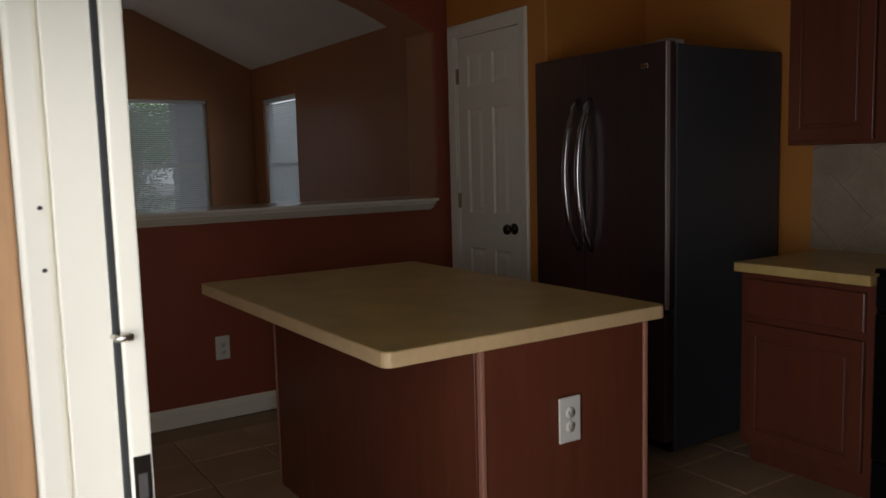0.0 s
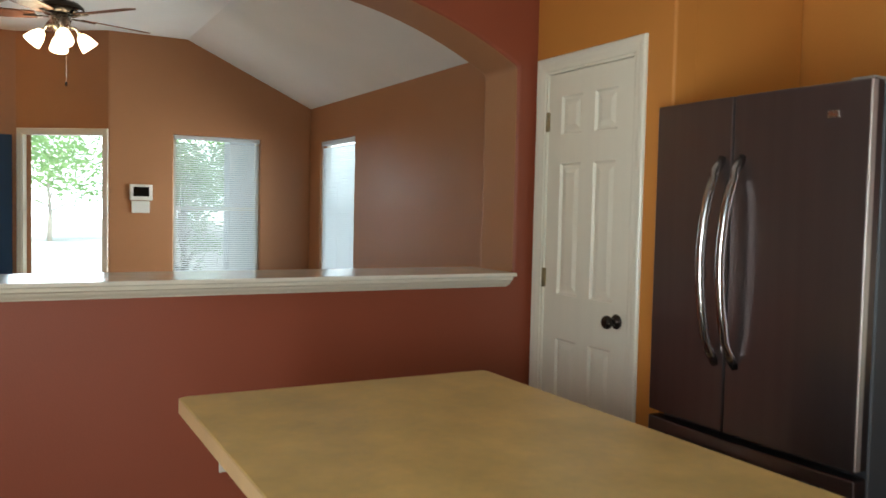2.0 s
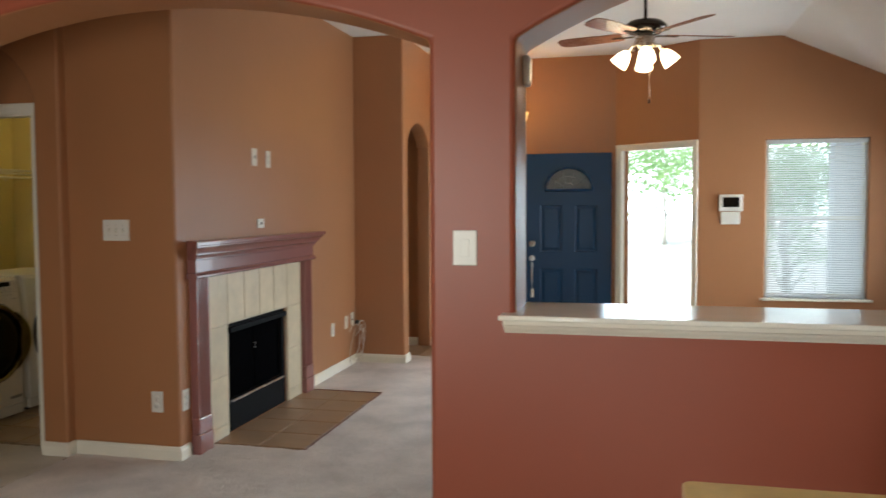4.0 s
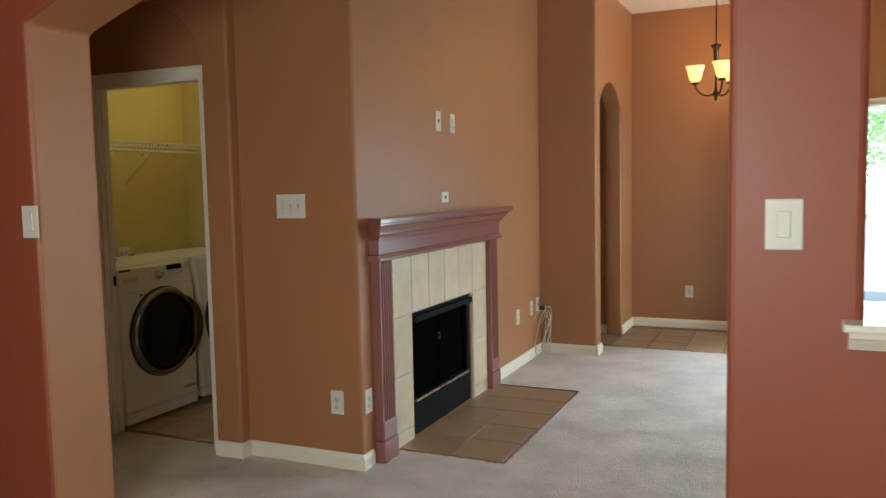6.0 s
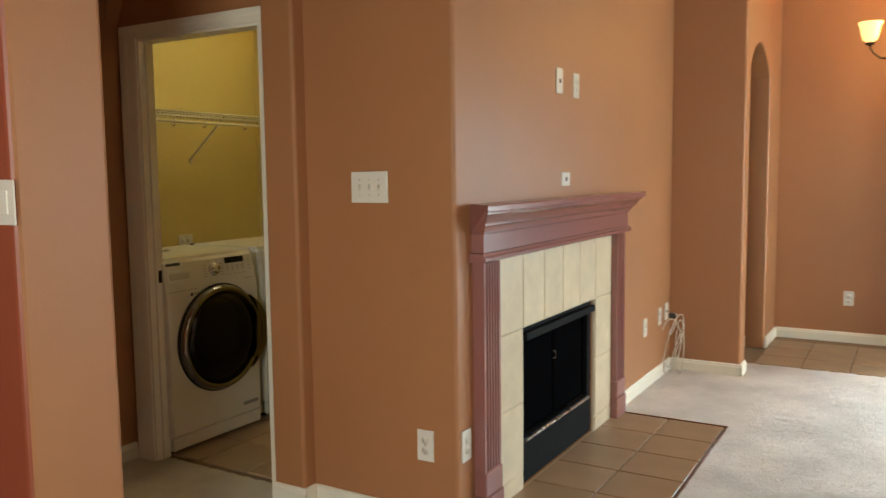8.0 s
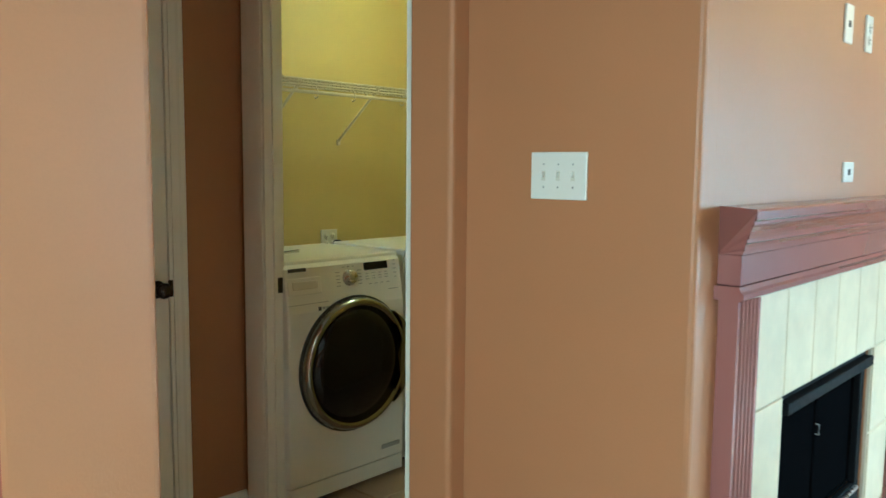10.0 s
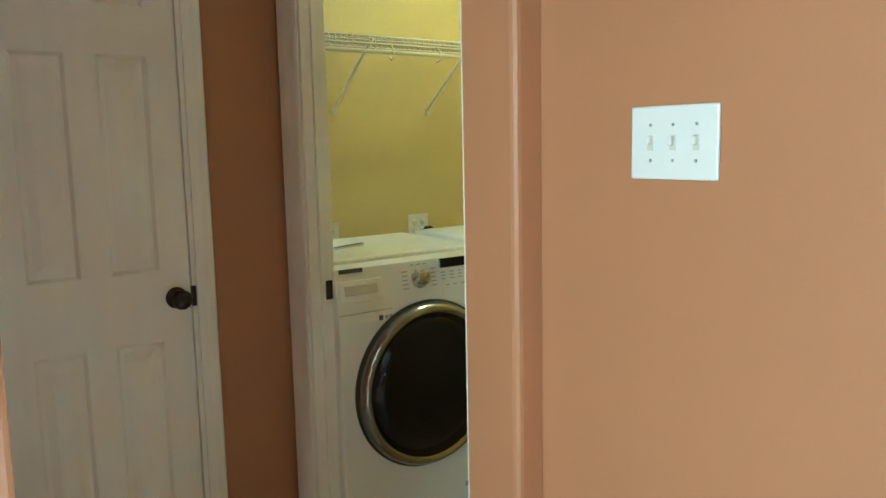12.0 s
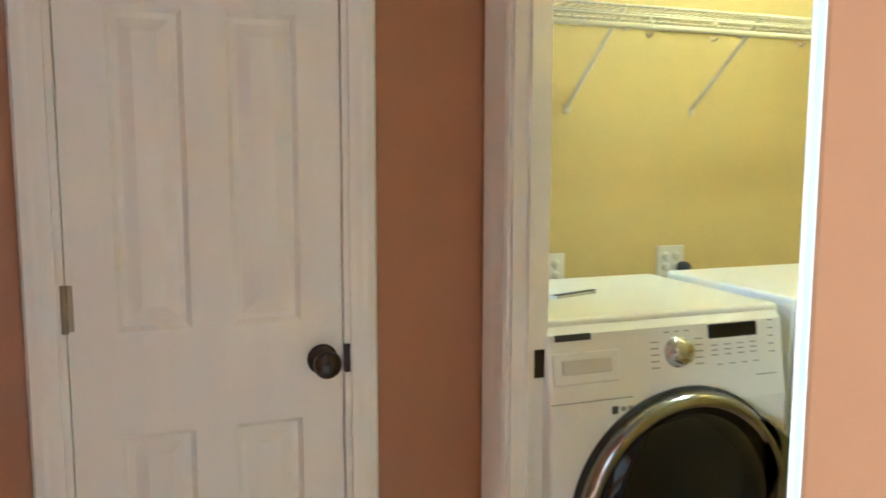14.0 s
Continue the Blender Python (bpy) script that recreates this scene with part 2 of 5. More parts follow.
def extrude_profile(pts, a, b, axes, bm=None):
    """A closed 2D outline swept straight from a to b. axes: which of x, y, z the outline's u, v and the sweep take, such as 'yzx'."""
    own = bmesh.new()
    ix = ["xyz".index(c) for c in axes]
    ends = []
    for w in (a, b):
        row = []
        for u, v in pts:
            co = [0, 0, 0]
            co[ix[0]], co[ix[1]], co[ix[2]] = u, v, w
            row.append(own.verts.new(co))
        ends.append(row)
    n = len(pts)
    for k in range(n):
        own.faces.new((ends[0][k], ends[0][(k + 1) % n], ends[1][(k + 1) % n], ends[1][k]))
    own.faces.new(ends[0][::-1])
    own.faces.new(ends[1])
    bmesh.ops.recalc_face_normals(own, faces=own.faces[:])
    return join(bm, own)


def pierced(loops, a, b, axes, bev=0.0, seg=3, pick=None):
    """A slab with an outer outline and holes, from a to b along the third axis; its corners rounded by bev."""
    own = bmesh.new()
    ix = ["xyz".index(c) for c in axes]
    for loop in loops:
        vs = []
        for u, v in loop:
            co = [0, 0, 0]
            co[ix[0]], co[ix[1]], co[ix[2]] = u, v, a
            vs.append(own.verts.new(co))
        for k in range(len(vs)):
            own.edges.new((vs[k], vs[(k + 1) % len(vs)]))
    bmesh.ops.triangle_fill(own, use_beauty=True, edges=own.edges[:])
    r = bmesh.ops.extrude_face_region(own, geom=own.faces[:])
    step = [0, 0, 0]
    step[ix[2]] = b - a
    bmesh.ops.translate(own, vec=step, verts=[g for g in r["geom"] if isinstance(g, bmesh.types.BMVert)])
    bmesh.ops.recalc_face_normals(own, faces=own.faces[:])
    if bev:
        es = [e for e in own.edges if len(e.link_faces) == 2 and e.calc_face_angle() > 0.6 and (pick is None or all(pick(v.co) for v in e.verts))]
        bmesh.ops.bevel(own, geom=es, offset=bev, segments=seg, affect="EDGES", profile=0.5)
    return own


def arc(x0, x1, z0, rise, n=20):
    """Points of a flat arch from (x0, z0) to (x1, z0)."""
    h = abs(x1 - x0) / 2
    R = (h * h + rise * rise) / (2 * rise)
    c = (x0 + x1) / 2
    out = []
    for i in range(n + 1):
        x = x0 + (x1 - x0) * i / n
        out.append((x, z0 + math.sqrt(max(R * R - (x - c) ** 2, 0)) - (R - rise)))
    return out


def put_mesh(name, bm, material):
    me = bpy.data.meshes.new(name)
    bm.to_mesh(me)
    bm.free()
    for m in (material if isinstance(material, (list, tuple)) else [material]):
        me.materials.append(m)
    return me


def part(name, bm, material, parent, label=""):
    ob = new(name, put_mesh(name, bm, material))
    ob.parent = parent
    if label:
        ob["label"] = label
    return ob


def thing(name, m, label, category, group="", kind=""):
    e = new(name)
    e.empty_display_size = 0.1
    e.matrix_world = m
    return tagged(e, label, category, group, kind)


def structure(name, bm, material, label, category):
    ob = new(name, put_mesh(name, bm, material))
    return tagged(ob, label, category, kind="structure")


def paint_by_normal(ob, axis, sign, index, test=None):
    """Gives the faces that look along one axis another of the object's materials."""
    for p in ob.data.polygons:
        if p.normal[axis] * sign > 0.5 and (test is None or test(p.center)):
            p.material_index = index


# ---- structure ----
def boxes(*rows):
    bm = bmesh.new()
    for r in rows:
        box(*r, bm=bm)
    return bm


PF, PB = 6.21, 6.52          # kitchen face and living face of the arched wall
TOP = 3.3

# the arched wall between kitchen and living room: a passage to the floor and a high pass-through
outline = [(-0.28, 0), (1.035, 0)] + arc(1.035, 3.535, 2.085, 0.25, 28) + [(3.535, 0), (7.04, 0), (7.04, TOP), (-0.28, TOP)]
hole = [(3.85, 1.082)] + arc(3.85, 6.105, 2.075, 0.30, 28) + [(6.105, 1.082)]
wall_arch = structure("wall_arches", pierced([outline, hole], PF, PB, "xzy", 0.02), [CLAY, RED],
                      "red terracotta wall with arched passage and arched pass-through", "wall")
paint_by_normal(wall_arch, 1, -1, 1)

structure("floor", boxes((-1.2, 7.1, 0.8, PF + 0.155, -0.12, -0.008)), GROUT, "kitchen subfloor with grout under square tiles", "floor")
structure("floor_living", boxes((-0.6, 7.1, PF + 0.155, 12.4, -0.12, -0.010)), GROUT, "slab under carpet and entry tiles", "floor")

structure("wall_pantry", pierced([[(5.30, 0), (5.51, 0), (5.51, 2.045), (6.12, 2.045), (6.12, 0), (PF - 0.001, 0), (PF - 0.001, 2.9), (5.30, 2.9)]], 6.21, 6.32, "yzx", 0.012, 3, lambda c: c.x < 6.3),
          ORANGE, "orange painted kitchen wall around the pantry door", "wall")
structure("wall_pantry_side", boxes((6.322, 6.93, 5.30, 5.41, 0, 2.9)), ORANGE, "orange painted wall beside the refrigerator", "wall")
structure("wall_kitchen_east", boxes((6.94, 7.06, 0.8, 5.41, 0, 2.9)), ORANGE, "orange painted wall behind the cabinets", "wall")
structure("wall_kitchen_south", boxes((3.745, 6.94, 0.68, 0.8, 0, 2.9)), ORANGE, "orange painted kitchen back wall", "wall")
structure("wall_pantry_back", boxes((7.06, 7.16, 5.3, 6.2, 0, 2.9)), CEIL, "plain wall closing the pantry", "wall")

# back door wall with its jamb, and the breakfast corner
structure("wall_back_door", boxes((3.645, 3.725, 0.68, 1.93, 0, 2.9), (3.645, 3.725, 3.285, 3.50, 0, 2.9), (3.645, 3.725, 1.93, 3.285, 2.09, 2.9)), RED,
          "red painted wall with the back door opening", "wall")
# the window hole is invented, out of view, to seat the added nook lamp
structure("wall_breakfast_south", pierced([[(-0.4, 0), (3.725, 0), (3.725, 2.9), (-0.4, 2.9)], [(2.2, 0.95), (3.4, 0.95), (3.4, 2.05), (2.2, 2.05)]], 3.50, 3.62, "xzy"),
          RED, "red painted breakfast corner wall with an added, unseen window hole", "wall")
structure("wall_breakfast_west", boxes((-0.40, -0.28, 3.62, PF, 0, 2.9)), RED, "red painted breakfast corner wall", "wall")
structure("ceiling_kitchen", boxes((-0.5, 7.16, 0.6, PF - 0.002, 2.75, 2.87)), CEIL, "white textured kitchen ceiling", "ceiling")

# living room
structure("wall_living_east", pierced([[(PB, 0), (11.60, 0), (11.60, TOP), (PB, TOP)], [(10.21, 0.58), (11.17, 0.58), (11.17, 2.085), (10.21, 2.085)]], 6.92, 7.04, "yzx", 0.01),
          CLAY, "clay brown living room wall with a window", "wall")
structure("wall_living_front", pierced([[(4.86, 0), (6.92, 0), (6.92, TOP), (4.86, TOP)], [(5.47, 0.59), (6.367, 0.59), (6.367, 2.095), (5.47, 2.095)]], 11.486, 11.60, "xzy", 0.01),
          CLAY, "clay brown front wall with a window", "wall")
structure("wall_entry_back", boxes((1.9, 4.20, 12.06, 12.18, 0, TOP)), CLAY, "clay brown wall of the entry", "wall")
DX, DY = 4.86 - 4.06, 11.486 - 12.06
DL = math.hypot(DX, DY)
DM = Matrix.Translation((4.06, 12.06, 0)) @ Matrix.Rotation(math.atan2(DY, DX), 4, "Z")
d0, d1 = 0.065, DL - 0.055
wd = structure("wall_front_door", pierced([[(0, 0), (d0, 0), (d0, 2.06), (d1, 2.06), (d1, 0), (DL, 0), (DL, TOP), (0, TOP)]], 0.0, 0.12, "xzy", 0.006),
               CLAY, "clay brown angled wall around the front door", "wall")
wd.matrix_world = DM
structure("wall_entry_side", pierced([[(10.54, 0), (10.70, 0)] + arc(10.70, 11.53, 2.10, 0.20, 14) + [(11.53, 0), (12.06, 0), (12.06, TOP), (10.54, TOP)]], 2.03, 2.17, "yzx", 0.015, 3, lambda c: c.x > 2.1),
          CLAY, "clay brown entry wall with a narrow arched opening", "wall")
structure("wall_return", boxes((1.20, 2.03, 10.54, 10.68, 0, TOP)), CLAY, "clay brown wall return beside the fireplace", "wall")
structure("wall_side_hall", boxes((0.6, 2.03, 11.55, 11.67, 0, TOP), (0.5, 0.6, 10.54, 11.67, 0, TOP), (0.6, 1.20, 10.56, 10.68, 0, TOP)), CLAY, "clay brown side hall walls", "wall")
structure("wall_fireplace", pierced([[(7.5802, 0), (10.54, 0), (10.54, TOP), (7.5802, TOP)], [(8.06, 0.001), (8.96, 0.001), (8.96, 0.725), (8.06, 0.725)]], 1.56, 1.69, "yzx"),
          CLAY, "clay brown chimney wall above the fireplace", "wall")
laundry_wall = structure("wall_laundry", pierced([[(-0.28, 0), (-0.03, 0), (-0.03, 2.05), (0.750, 2.05), (0.750, 0), (1.69, 0), (1.69, TOP), (-0.28, TOP)]], 7.50, 7.58, "xzy", 0.014, 3, lambda c: c.y < 7.55),
                         [CLAY, MUSTARD], "clay brown wall with the laundry door opening", "wall")
paint_by_normal(laundry_wall, 1, 1, 1)
structure("arch_pilaster", pierced([[(0.985, 0), (0.985, TOP), (-0.16, TOP), (-0.16, 2.13)] + arc(-0.16, 0.813, 2.13, 0.36, 20)[1:] + [(0.813, 0)]], 7.43, 7.4985, "xzy", 0.016, 3, lambda c: c.y < 7.45),
          CLAY, "clay brown pilaster and arch in front of the laundry door", "wall")
structure("wall_closet", pierced([[(PB, 0), (6.645, 0), (6.645, 2.045), (7.195, 2.045), (7.195, 0), (7.4985, 0), (7.4985, TOP), (PB, TOP)]], -0.28, -0.16, "yzx", 0.01),
          CLAY, "clay brown hall wall around the closet door", "wall")
structure("wall_closet_back", boxes((-1.0, -0.9, PB, 7.5, 0, TOP)), CLAY, "plain closet wall", "wall")
structure("wall_laundry_west", boxes((-1.15, -1.03, 7.50, 9.45, 0, 2.6)), MUSTARD, "mustard yellow laundry wall", "wall")
structure("wall_laundry_north", boxes((-1.03, 1.25, 9.33, 9.45, 0, 2.6)), MUSTARD, "mustard yellow laundry wall", "wall")
structure("wall_laundry_east", boxes((1.13, 1.25, 7.582, 9.33, 0, 2.6)), MUSTARD, "mustard yellow laundry wall", "wall")
structure("ceiling_laundry", boxes((-1.15, 1.25, 7.582, 9.45, 2.5, 2.6)), CEIL, "white laundry ceiling", "ceiling")

bm = extrude_profile([(-1.2, 3.06), (5.60, 3.06), (7.1, 2.38), (7.1, 2.53), (5.60, 3.22), (-1.2, 3.22)], PF + 0.02, 12.3, "xzy")
structure("ceiling", bm, CEIL, "white textured vaulted ceiling of the living room", "ceiling")


# carpets with a real pile surface
def pile(name, x0, x1, y0, y1, material, label, keep=None, step=0.022):
    nx, ny = int((x1 - x0) / step), int((y1 - y0) / step)
    gx, gy = np.linspace(x0, x1, nx + 1), np.linspace(y0, y1, ny + 1)
    X, Y = np.meshgrid(gx, gy)
    rng = np.random.default_rng(4)
    Z = rng.normal(0, 0.0023, X.shape) + 0.0012 * np.sin(X * 3.1 + 2 * np.sin(Y * 1.7)) * np.sin(Y * 2.3) + 0.004
    co = np.stack([X, Y, Z], -1).reshape(-1, 3)
    i = np.arange(nx * ny)
    a = i // nx * (nx + 1) + i % nx
    q = np.stack([a, a + 1, a + nx + 2, a + nx + 1], -1)
    if keep is not None:
        mid = co[q].mean(1)
        q = q[keep(mid[:, 0], mid[:, 1])]
    me = bpy.data.meshes.new(name)
    me.from_pydata(co.tolist(), [], q.tolist())
    me.materials.append(material)
    for p in me.polygons:
        p.use_smooth = True
    return tagged(new(name, me), label, "carpet", kind="structure")


pile("carpet", 1.0, 6.92, PF + 0.16, 10.95, CARPET, "pale beige cut pile carpet of the living room",
     lambda x, y: ~((x < 2.32) & (y > 7.85) & (y < 9.36)) & ~((x < 1.69) & (y > 7.5)) & ~((x < 2.03) & (y > 10.54)))
pile("carpet_hall", -0.16, 1.0, PF + 0.16, 7.56, CARPETDIM, "beige cut pile carpet of the hall, its dimness put into the colour")


# tiled floors
def tile_mesh(name, w, d, h, material, bev=0.004):
    bm = box(-w / 2, w / 2, -d / 2, d / 2, -h, 0, bev, 1)
    return put_mesh(name, bm, material)


def tile_field(owner, name, x0, x1, y0, y1, size, material, z, gap=0.007, inside=None, cap=280):
    shared = tile_mesh(name, size - gap, size - gap, 0.012, material)
    made = 0
    nx, ny = int(math.ceil((x1 - x0) / size)), int(math.ceil((y1 - y0) / size))
    for j in range(ny):
        for i in range(nx):
            cx, cy = x0 + (i + 0.5) * size, y0 + (j + 0.5) * size
            if inside and not inside(cx, cy):
                continue
            if made >= cap:
                return
            ob = new(name, shared)
            ob.parent = owner
            ob.location = (cx, cy, z + random.uniform(-0.0006, 0.0006))
            made += 1


# skirting boards
def skirting(name, x, y, length, rz, h=0.085, t=0.014):
    prof = [(0, 0), (-t, 0), (-t, h * 0.72), (-t * 0.75, h * 0.8), (-t * 0.65, h * 0.92), (-t * 0.25, h), (0, h)]
    ob = structure(name, extrude_profile(prof, 0, length, "yzx"), TRIM, "white painted baseboard along the wall", "baseboard")
    ob.matrix_world = pose(x, y, 0, 0, 0, rz)
    return ob


skirting("baseboard_pass_wall", 3.555, PF - 0.001, 2.625, 0, 0.10)
skirting("baseboard_plate_wall", 1.002, 7.499, 0.688, 0)
skirting("baseboard_pilaster", 0.813, 7.429, 0.186, 0)
skirting("baseboard_pilaster_side", 0.986, 7.43, 0.07, 90)
skirting("baseboard_fireplace", 1.691, 7.486, 0.115, 90)
skirting("baseboard_chimney_far", 1.691, 9.42, 1.12, 90)
skirting("baseboard_return", 1.705, 10.539, 0.479, 0)
skirting("baseboard_entry_side", 2.171, 10.525, 0.175, 90)
skirting("baseboard_entry_side_far", 2.171, 11.53, 0.53, 90)
skirting("baseboard_side_hall", 0.6, 11.549, 1.43, 0)
skirting("baseboard_entry_back", 2.185, 12.059, 1.875, 0)
skirting("baseboard_front", 4.87, 11.485, 2.05, 0)
skirting("baseboard_east", 6.919, 11.47, 4.9, -90)
skirting("baseboard_closet", -0.159, 7.252, 0.235, 90)
skirting("baseboard_pantry", 6.209, 5.45, 0.15, -90)


# door and window casings
def casing(name, m, w, h, face=0.06, deep=0.016, jamb=0.10, label="white painted door casing with mitred corners", head=1.0):
    """Trim round an opening of w by h; local x along the wall, the room at -y, the opening's lower left corner at 0. head: the height of the head trim in shares of the face."""
    owner = thing(name, m, label, "door casing", kind="structure")
    prof = [(0, 0), (0, -deep * 0.55), (0.012, -deep * 0.75), (face * 0.45, -deep * 0.8), (face * 0.62, -deep), (face - 0.006, -deep), (face, -deep * 0.6), (face, 0)]
    for side, x, sgn in (("left", 0, -1), ("right", w, 1)):
        bm = bmesh.new()
        lo = [bm.verts.new((x + sgn * u, v, 0)) for u, v in prof]
        hi = [bm.verts.new((x + sgn * u, v, h + u * head)) for u, v in prof]
        for k in range(len(prof)):
            k2 = (k + 1) % len(prof)
            bm.faces.new((lo[k], lo[k2], hi[k2], hi[k]))
        bm.faces.new(lo)
        bm.faces.new(hi)
        bmesh.ops.recalc_face_normals(bm, faces=bm.faces[:])
        part(side + "_casing", bm, TRIM, owner)
    bm = bmesh.new()
    lo = [bm.verts.new((-u, v, h + u * head)) for u, v in prof]
    hi = [bm.verts.new((w + u, v, h + u * head)) for u, v in prof]
    for k in range(len(prof)):
        k2 = (k + 1) % len(prof)
        bm.faces.new((lo[k], lo[k2], hi[k2], hi[k]))
    bm.faces.new(lo)
    bm.faces.new(hi)
    bmesh.ops.recalc_face_normals(bm, faces=bm.faces[:])
    part("head_casing", bm, TRIM, owner)
    if jamb:
        part("left_jamb", box(0.0, 0.014, -0.004, jamb, 0, h, 0.002), TRIM, owner)
        part("right_jamb", box(w - 0.014, w, -0.004, jamb, 0, h, 0.002), TRIM, owner)
        part("head_jamb", box(0.014, w - 0.014, -0.004, jamb, h - 0.014, h, 0.002), TRIM, owner)
    return owner


casing("door_casing_pantry", pose(6.21, 6.12, 0, 0, 0, -90), 0.61, 2.045, 0.064)
lc = casing("door_casing_laundry", pose(-0.03, 7.50, 0), 0.780, 2.05, 0.115, 0.016, 0.08, head=0.55)
part("left_stop", box(0.014, 0.026, 0.028, 0.042, 0, 2.03, 0.002), TRIM, lc)
part("strike_plate", box(0.0135, 0.0165, 0.048, 0.076, 0.885, 0.945, 0.001), BRONZE, lc, "dark bronze strike plate")
casing("door_casing_closet", pose(-0.16, 6.645, 0, 0, 0, 90), 0.55, 2.045, 0.055)
fc = casing("door_casing_front", DM @ Matrix.Translation((d0, 0, 0)), d1 - d0, 2.06, 0.05, 0.016, 0.12, "white painted casing of the open front door")

# back door frame: interior jamb, weather strip, outer moulding, brick
bd = thing("door_casing_back", pose(3.645, 3.285, 0, 0, 0, 0), "white painted jamb of the open back door, lit by daylight", "door casing", kind="structure")
part("jamb", box(-0.015, 0.082, -0.035, 0.0, 0.0, 2.06, 0.002), TRIM, bd)
part("jamb_stop", box(0.053, 0.082, -0.052, -0.035, 0.0, 2.06, 0.003), TRIM, bd)
part("weather_strip", box(0.044, 0.053, -0.044, -0.0355, 0.0, 2.06, 0.002), RUBBER, bd, "black rubber weather strip")
part("outer_moulding", box(-0.057, -0.015, -0.03, 0.0, 0.0, 2.10, 0.008, 3), TRIM, bd)
part("strike_plate", box(0.056, 0.079, -0.0535, -0.0515, 0.845, 0.93, 0.001), BRONZE, bd, "worn bronze strike plate")
part("strike_hole", box(0.061, 0.073, -0.0542, -0.0532, 0.87, 0.905), SLOT, bd)
part("catch_pin", tube([(0.046, -0.036, 1.095), (0.046, -0.058, 1.095), (0.066, -0.060, 1.095)], 0.005), NICKEL, bd, "small metal catch pin")
for zz in (1.19, 1.27, 0.86):
    part("nail_head", lathe([(0, 0), (0.003, 0), (0.003, 0.0015), (0, 0.0015)], 8, pose(-0.03, -0.0302, zz, 90)), SLOT, bd)
part("far_jamb", box(-0.015, 0.082, -1.355, -1.32, 0.0, 2.06, 0.002), TRIM, bd)
part("head", box(-0.015, 0.082, -1.32, -0.035, 2.03, 2.06, 0.002), TRIM, bd)


# ---- panelled doors ----
def panel_door(name, m, w, h, material, label, layout="six", thick=0.035):
    """Leaf in the x-z plane from the lower left corner; the room is at -y."""
    owner = thing(name, m, label, "door")
    st, mid = w * 0.165, w * 0.15
    pw = (w - 2 * st - mid) / 2
    xs = [0, st, st + pw, st + pw + mid, w - st, w]
    k = h / 2.03
    zs = [0, 0.20 * k, 0.80 * k, 1.005 * k, 1.615 * k, 1.745 * k, 1.925 * k, h]
    if layout == "fan":
        zs = [0, 0.20 * k, 0.80 * k, 0.98 * k, 1.48 * k, h]
    bm = bmesh.new()
    grid = [[bm.verts.new((x, 0, z)) for x in xs] for z in zs]
    cells = []
    for j in range(len(zs) - 1):
        for i in range(len(xs) - 1):
            f = bm.faces.new((grid[j][i], grid[j][i + 1], grid[j + 1][i + 1], grid[j + 1][i]))
            if i in (1, 3) and j in ((1, 3, 5) if layout == "six" else (1, 3)):
                cells.append((f, (xs[i], xs[i + 1], zs[j], zs[j + 1])))
    rim = [e for e in bm.edges if e.is_boundary]
    r = bmesh.ops.extrude_edge_only(bm, edges=rim)
    bmesh.ops.translate(bm, vec=(0, thick, 0), verts=[g for g in r["geom"] if isinstance(g, bmesh.types.BMVert)])
    back = [e for e in r["geom"] if isinstance(e, bmesh.types.BMEdge) and e.is_boundary]
    bmesh.ops.holes_fill(bm, edges=back)
    for f, _ in cells:
        bmesh.ops.inset_individual(bm, faces=[f], thickness=0.014, depth=-0.009)
    bmesh.ops.recalc_face_normals(bm, faces=bm.faces[:])
    part("leaf", bm, material, owner)
    for _, (x0, x1, z0, z1) in cells:
        g = 0.021
        own = bmesh.new()
        lo = [own.verts.new(c) for c in ((x0 + g, 0.0085, z0 + g), (x1 - g, 0.0085, z0 + g), (x1 - g, 0.0085, z1 - g), (x0 + g, 0.0085, z1 - g))]
        g += 0.024
        hi = [own.verts.new(c) for c in ((x0 + g, 0.0015, z0 + g), (x1 - g, 0.0015, z0 + g), (x1 - g, 0.0015, z1 - g), (x0 + g, 0.0015, z1 - g))]
        for q in range(4):
            own.faces.new((lo[q], lo[(q + 1) % 4], hi[(q + 1) % 4], hi[q]))
        own.faces.new(hi)
        own.faces.new(lo[::-1])
        bmesh.ops.recalc_face_normals(own, faces=own.faces[:])
        part("panel", own, material, owner)
    return owner


def round_knob(owner, x, z, material, label="dark bronze round door knob"):
    k = part("knob", lathe([(0, 0.001), (0.031, 0.001), (0.032, 0.006), (0.027, 0.010), (0.012, 0.013), (0.011, 0.030), (0.018, 0.036),
                            (0.027, 0.046), (0.029, 0.056), (0.025, 0.066), (0.012, 0.071), (0, 0.072)], 28, pose(x, 0, z, 90)), material, owner, label)
    return k


def hinges(owner, x, zs, material):
    for z in zs:
        h = part("hinge", tube([(x, -0.006, z - 0.045), (x, -0.006, z + 0.045)], 0.007, 10), material, owner, "aged brass hinge")
        part("hinge_leaf", box(x - 0.004, x + 0.015, -0.003, 0.001, z - 0.043, z + 0.043, 0.001, 1), material, h)
        part("hinge_leaf", box(x - 0.014, x - 0.0045, -0.008, 0.001, z - 0.043, z + 0.043, 0.001, 1), material, h)


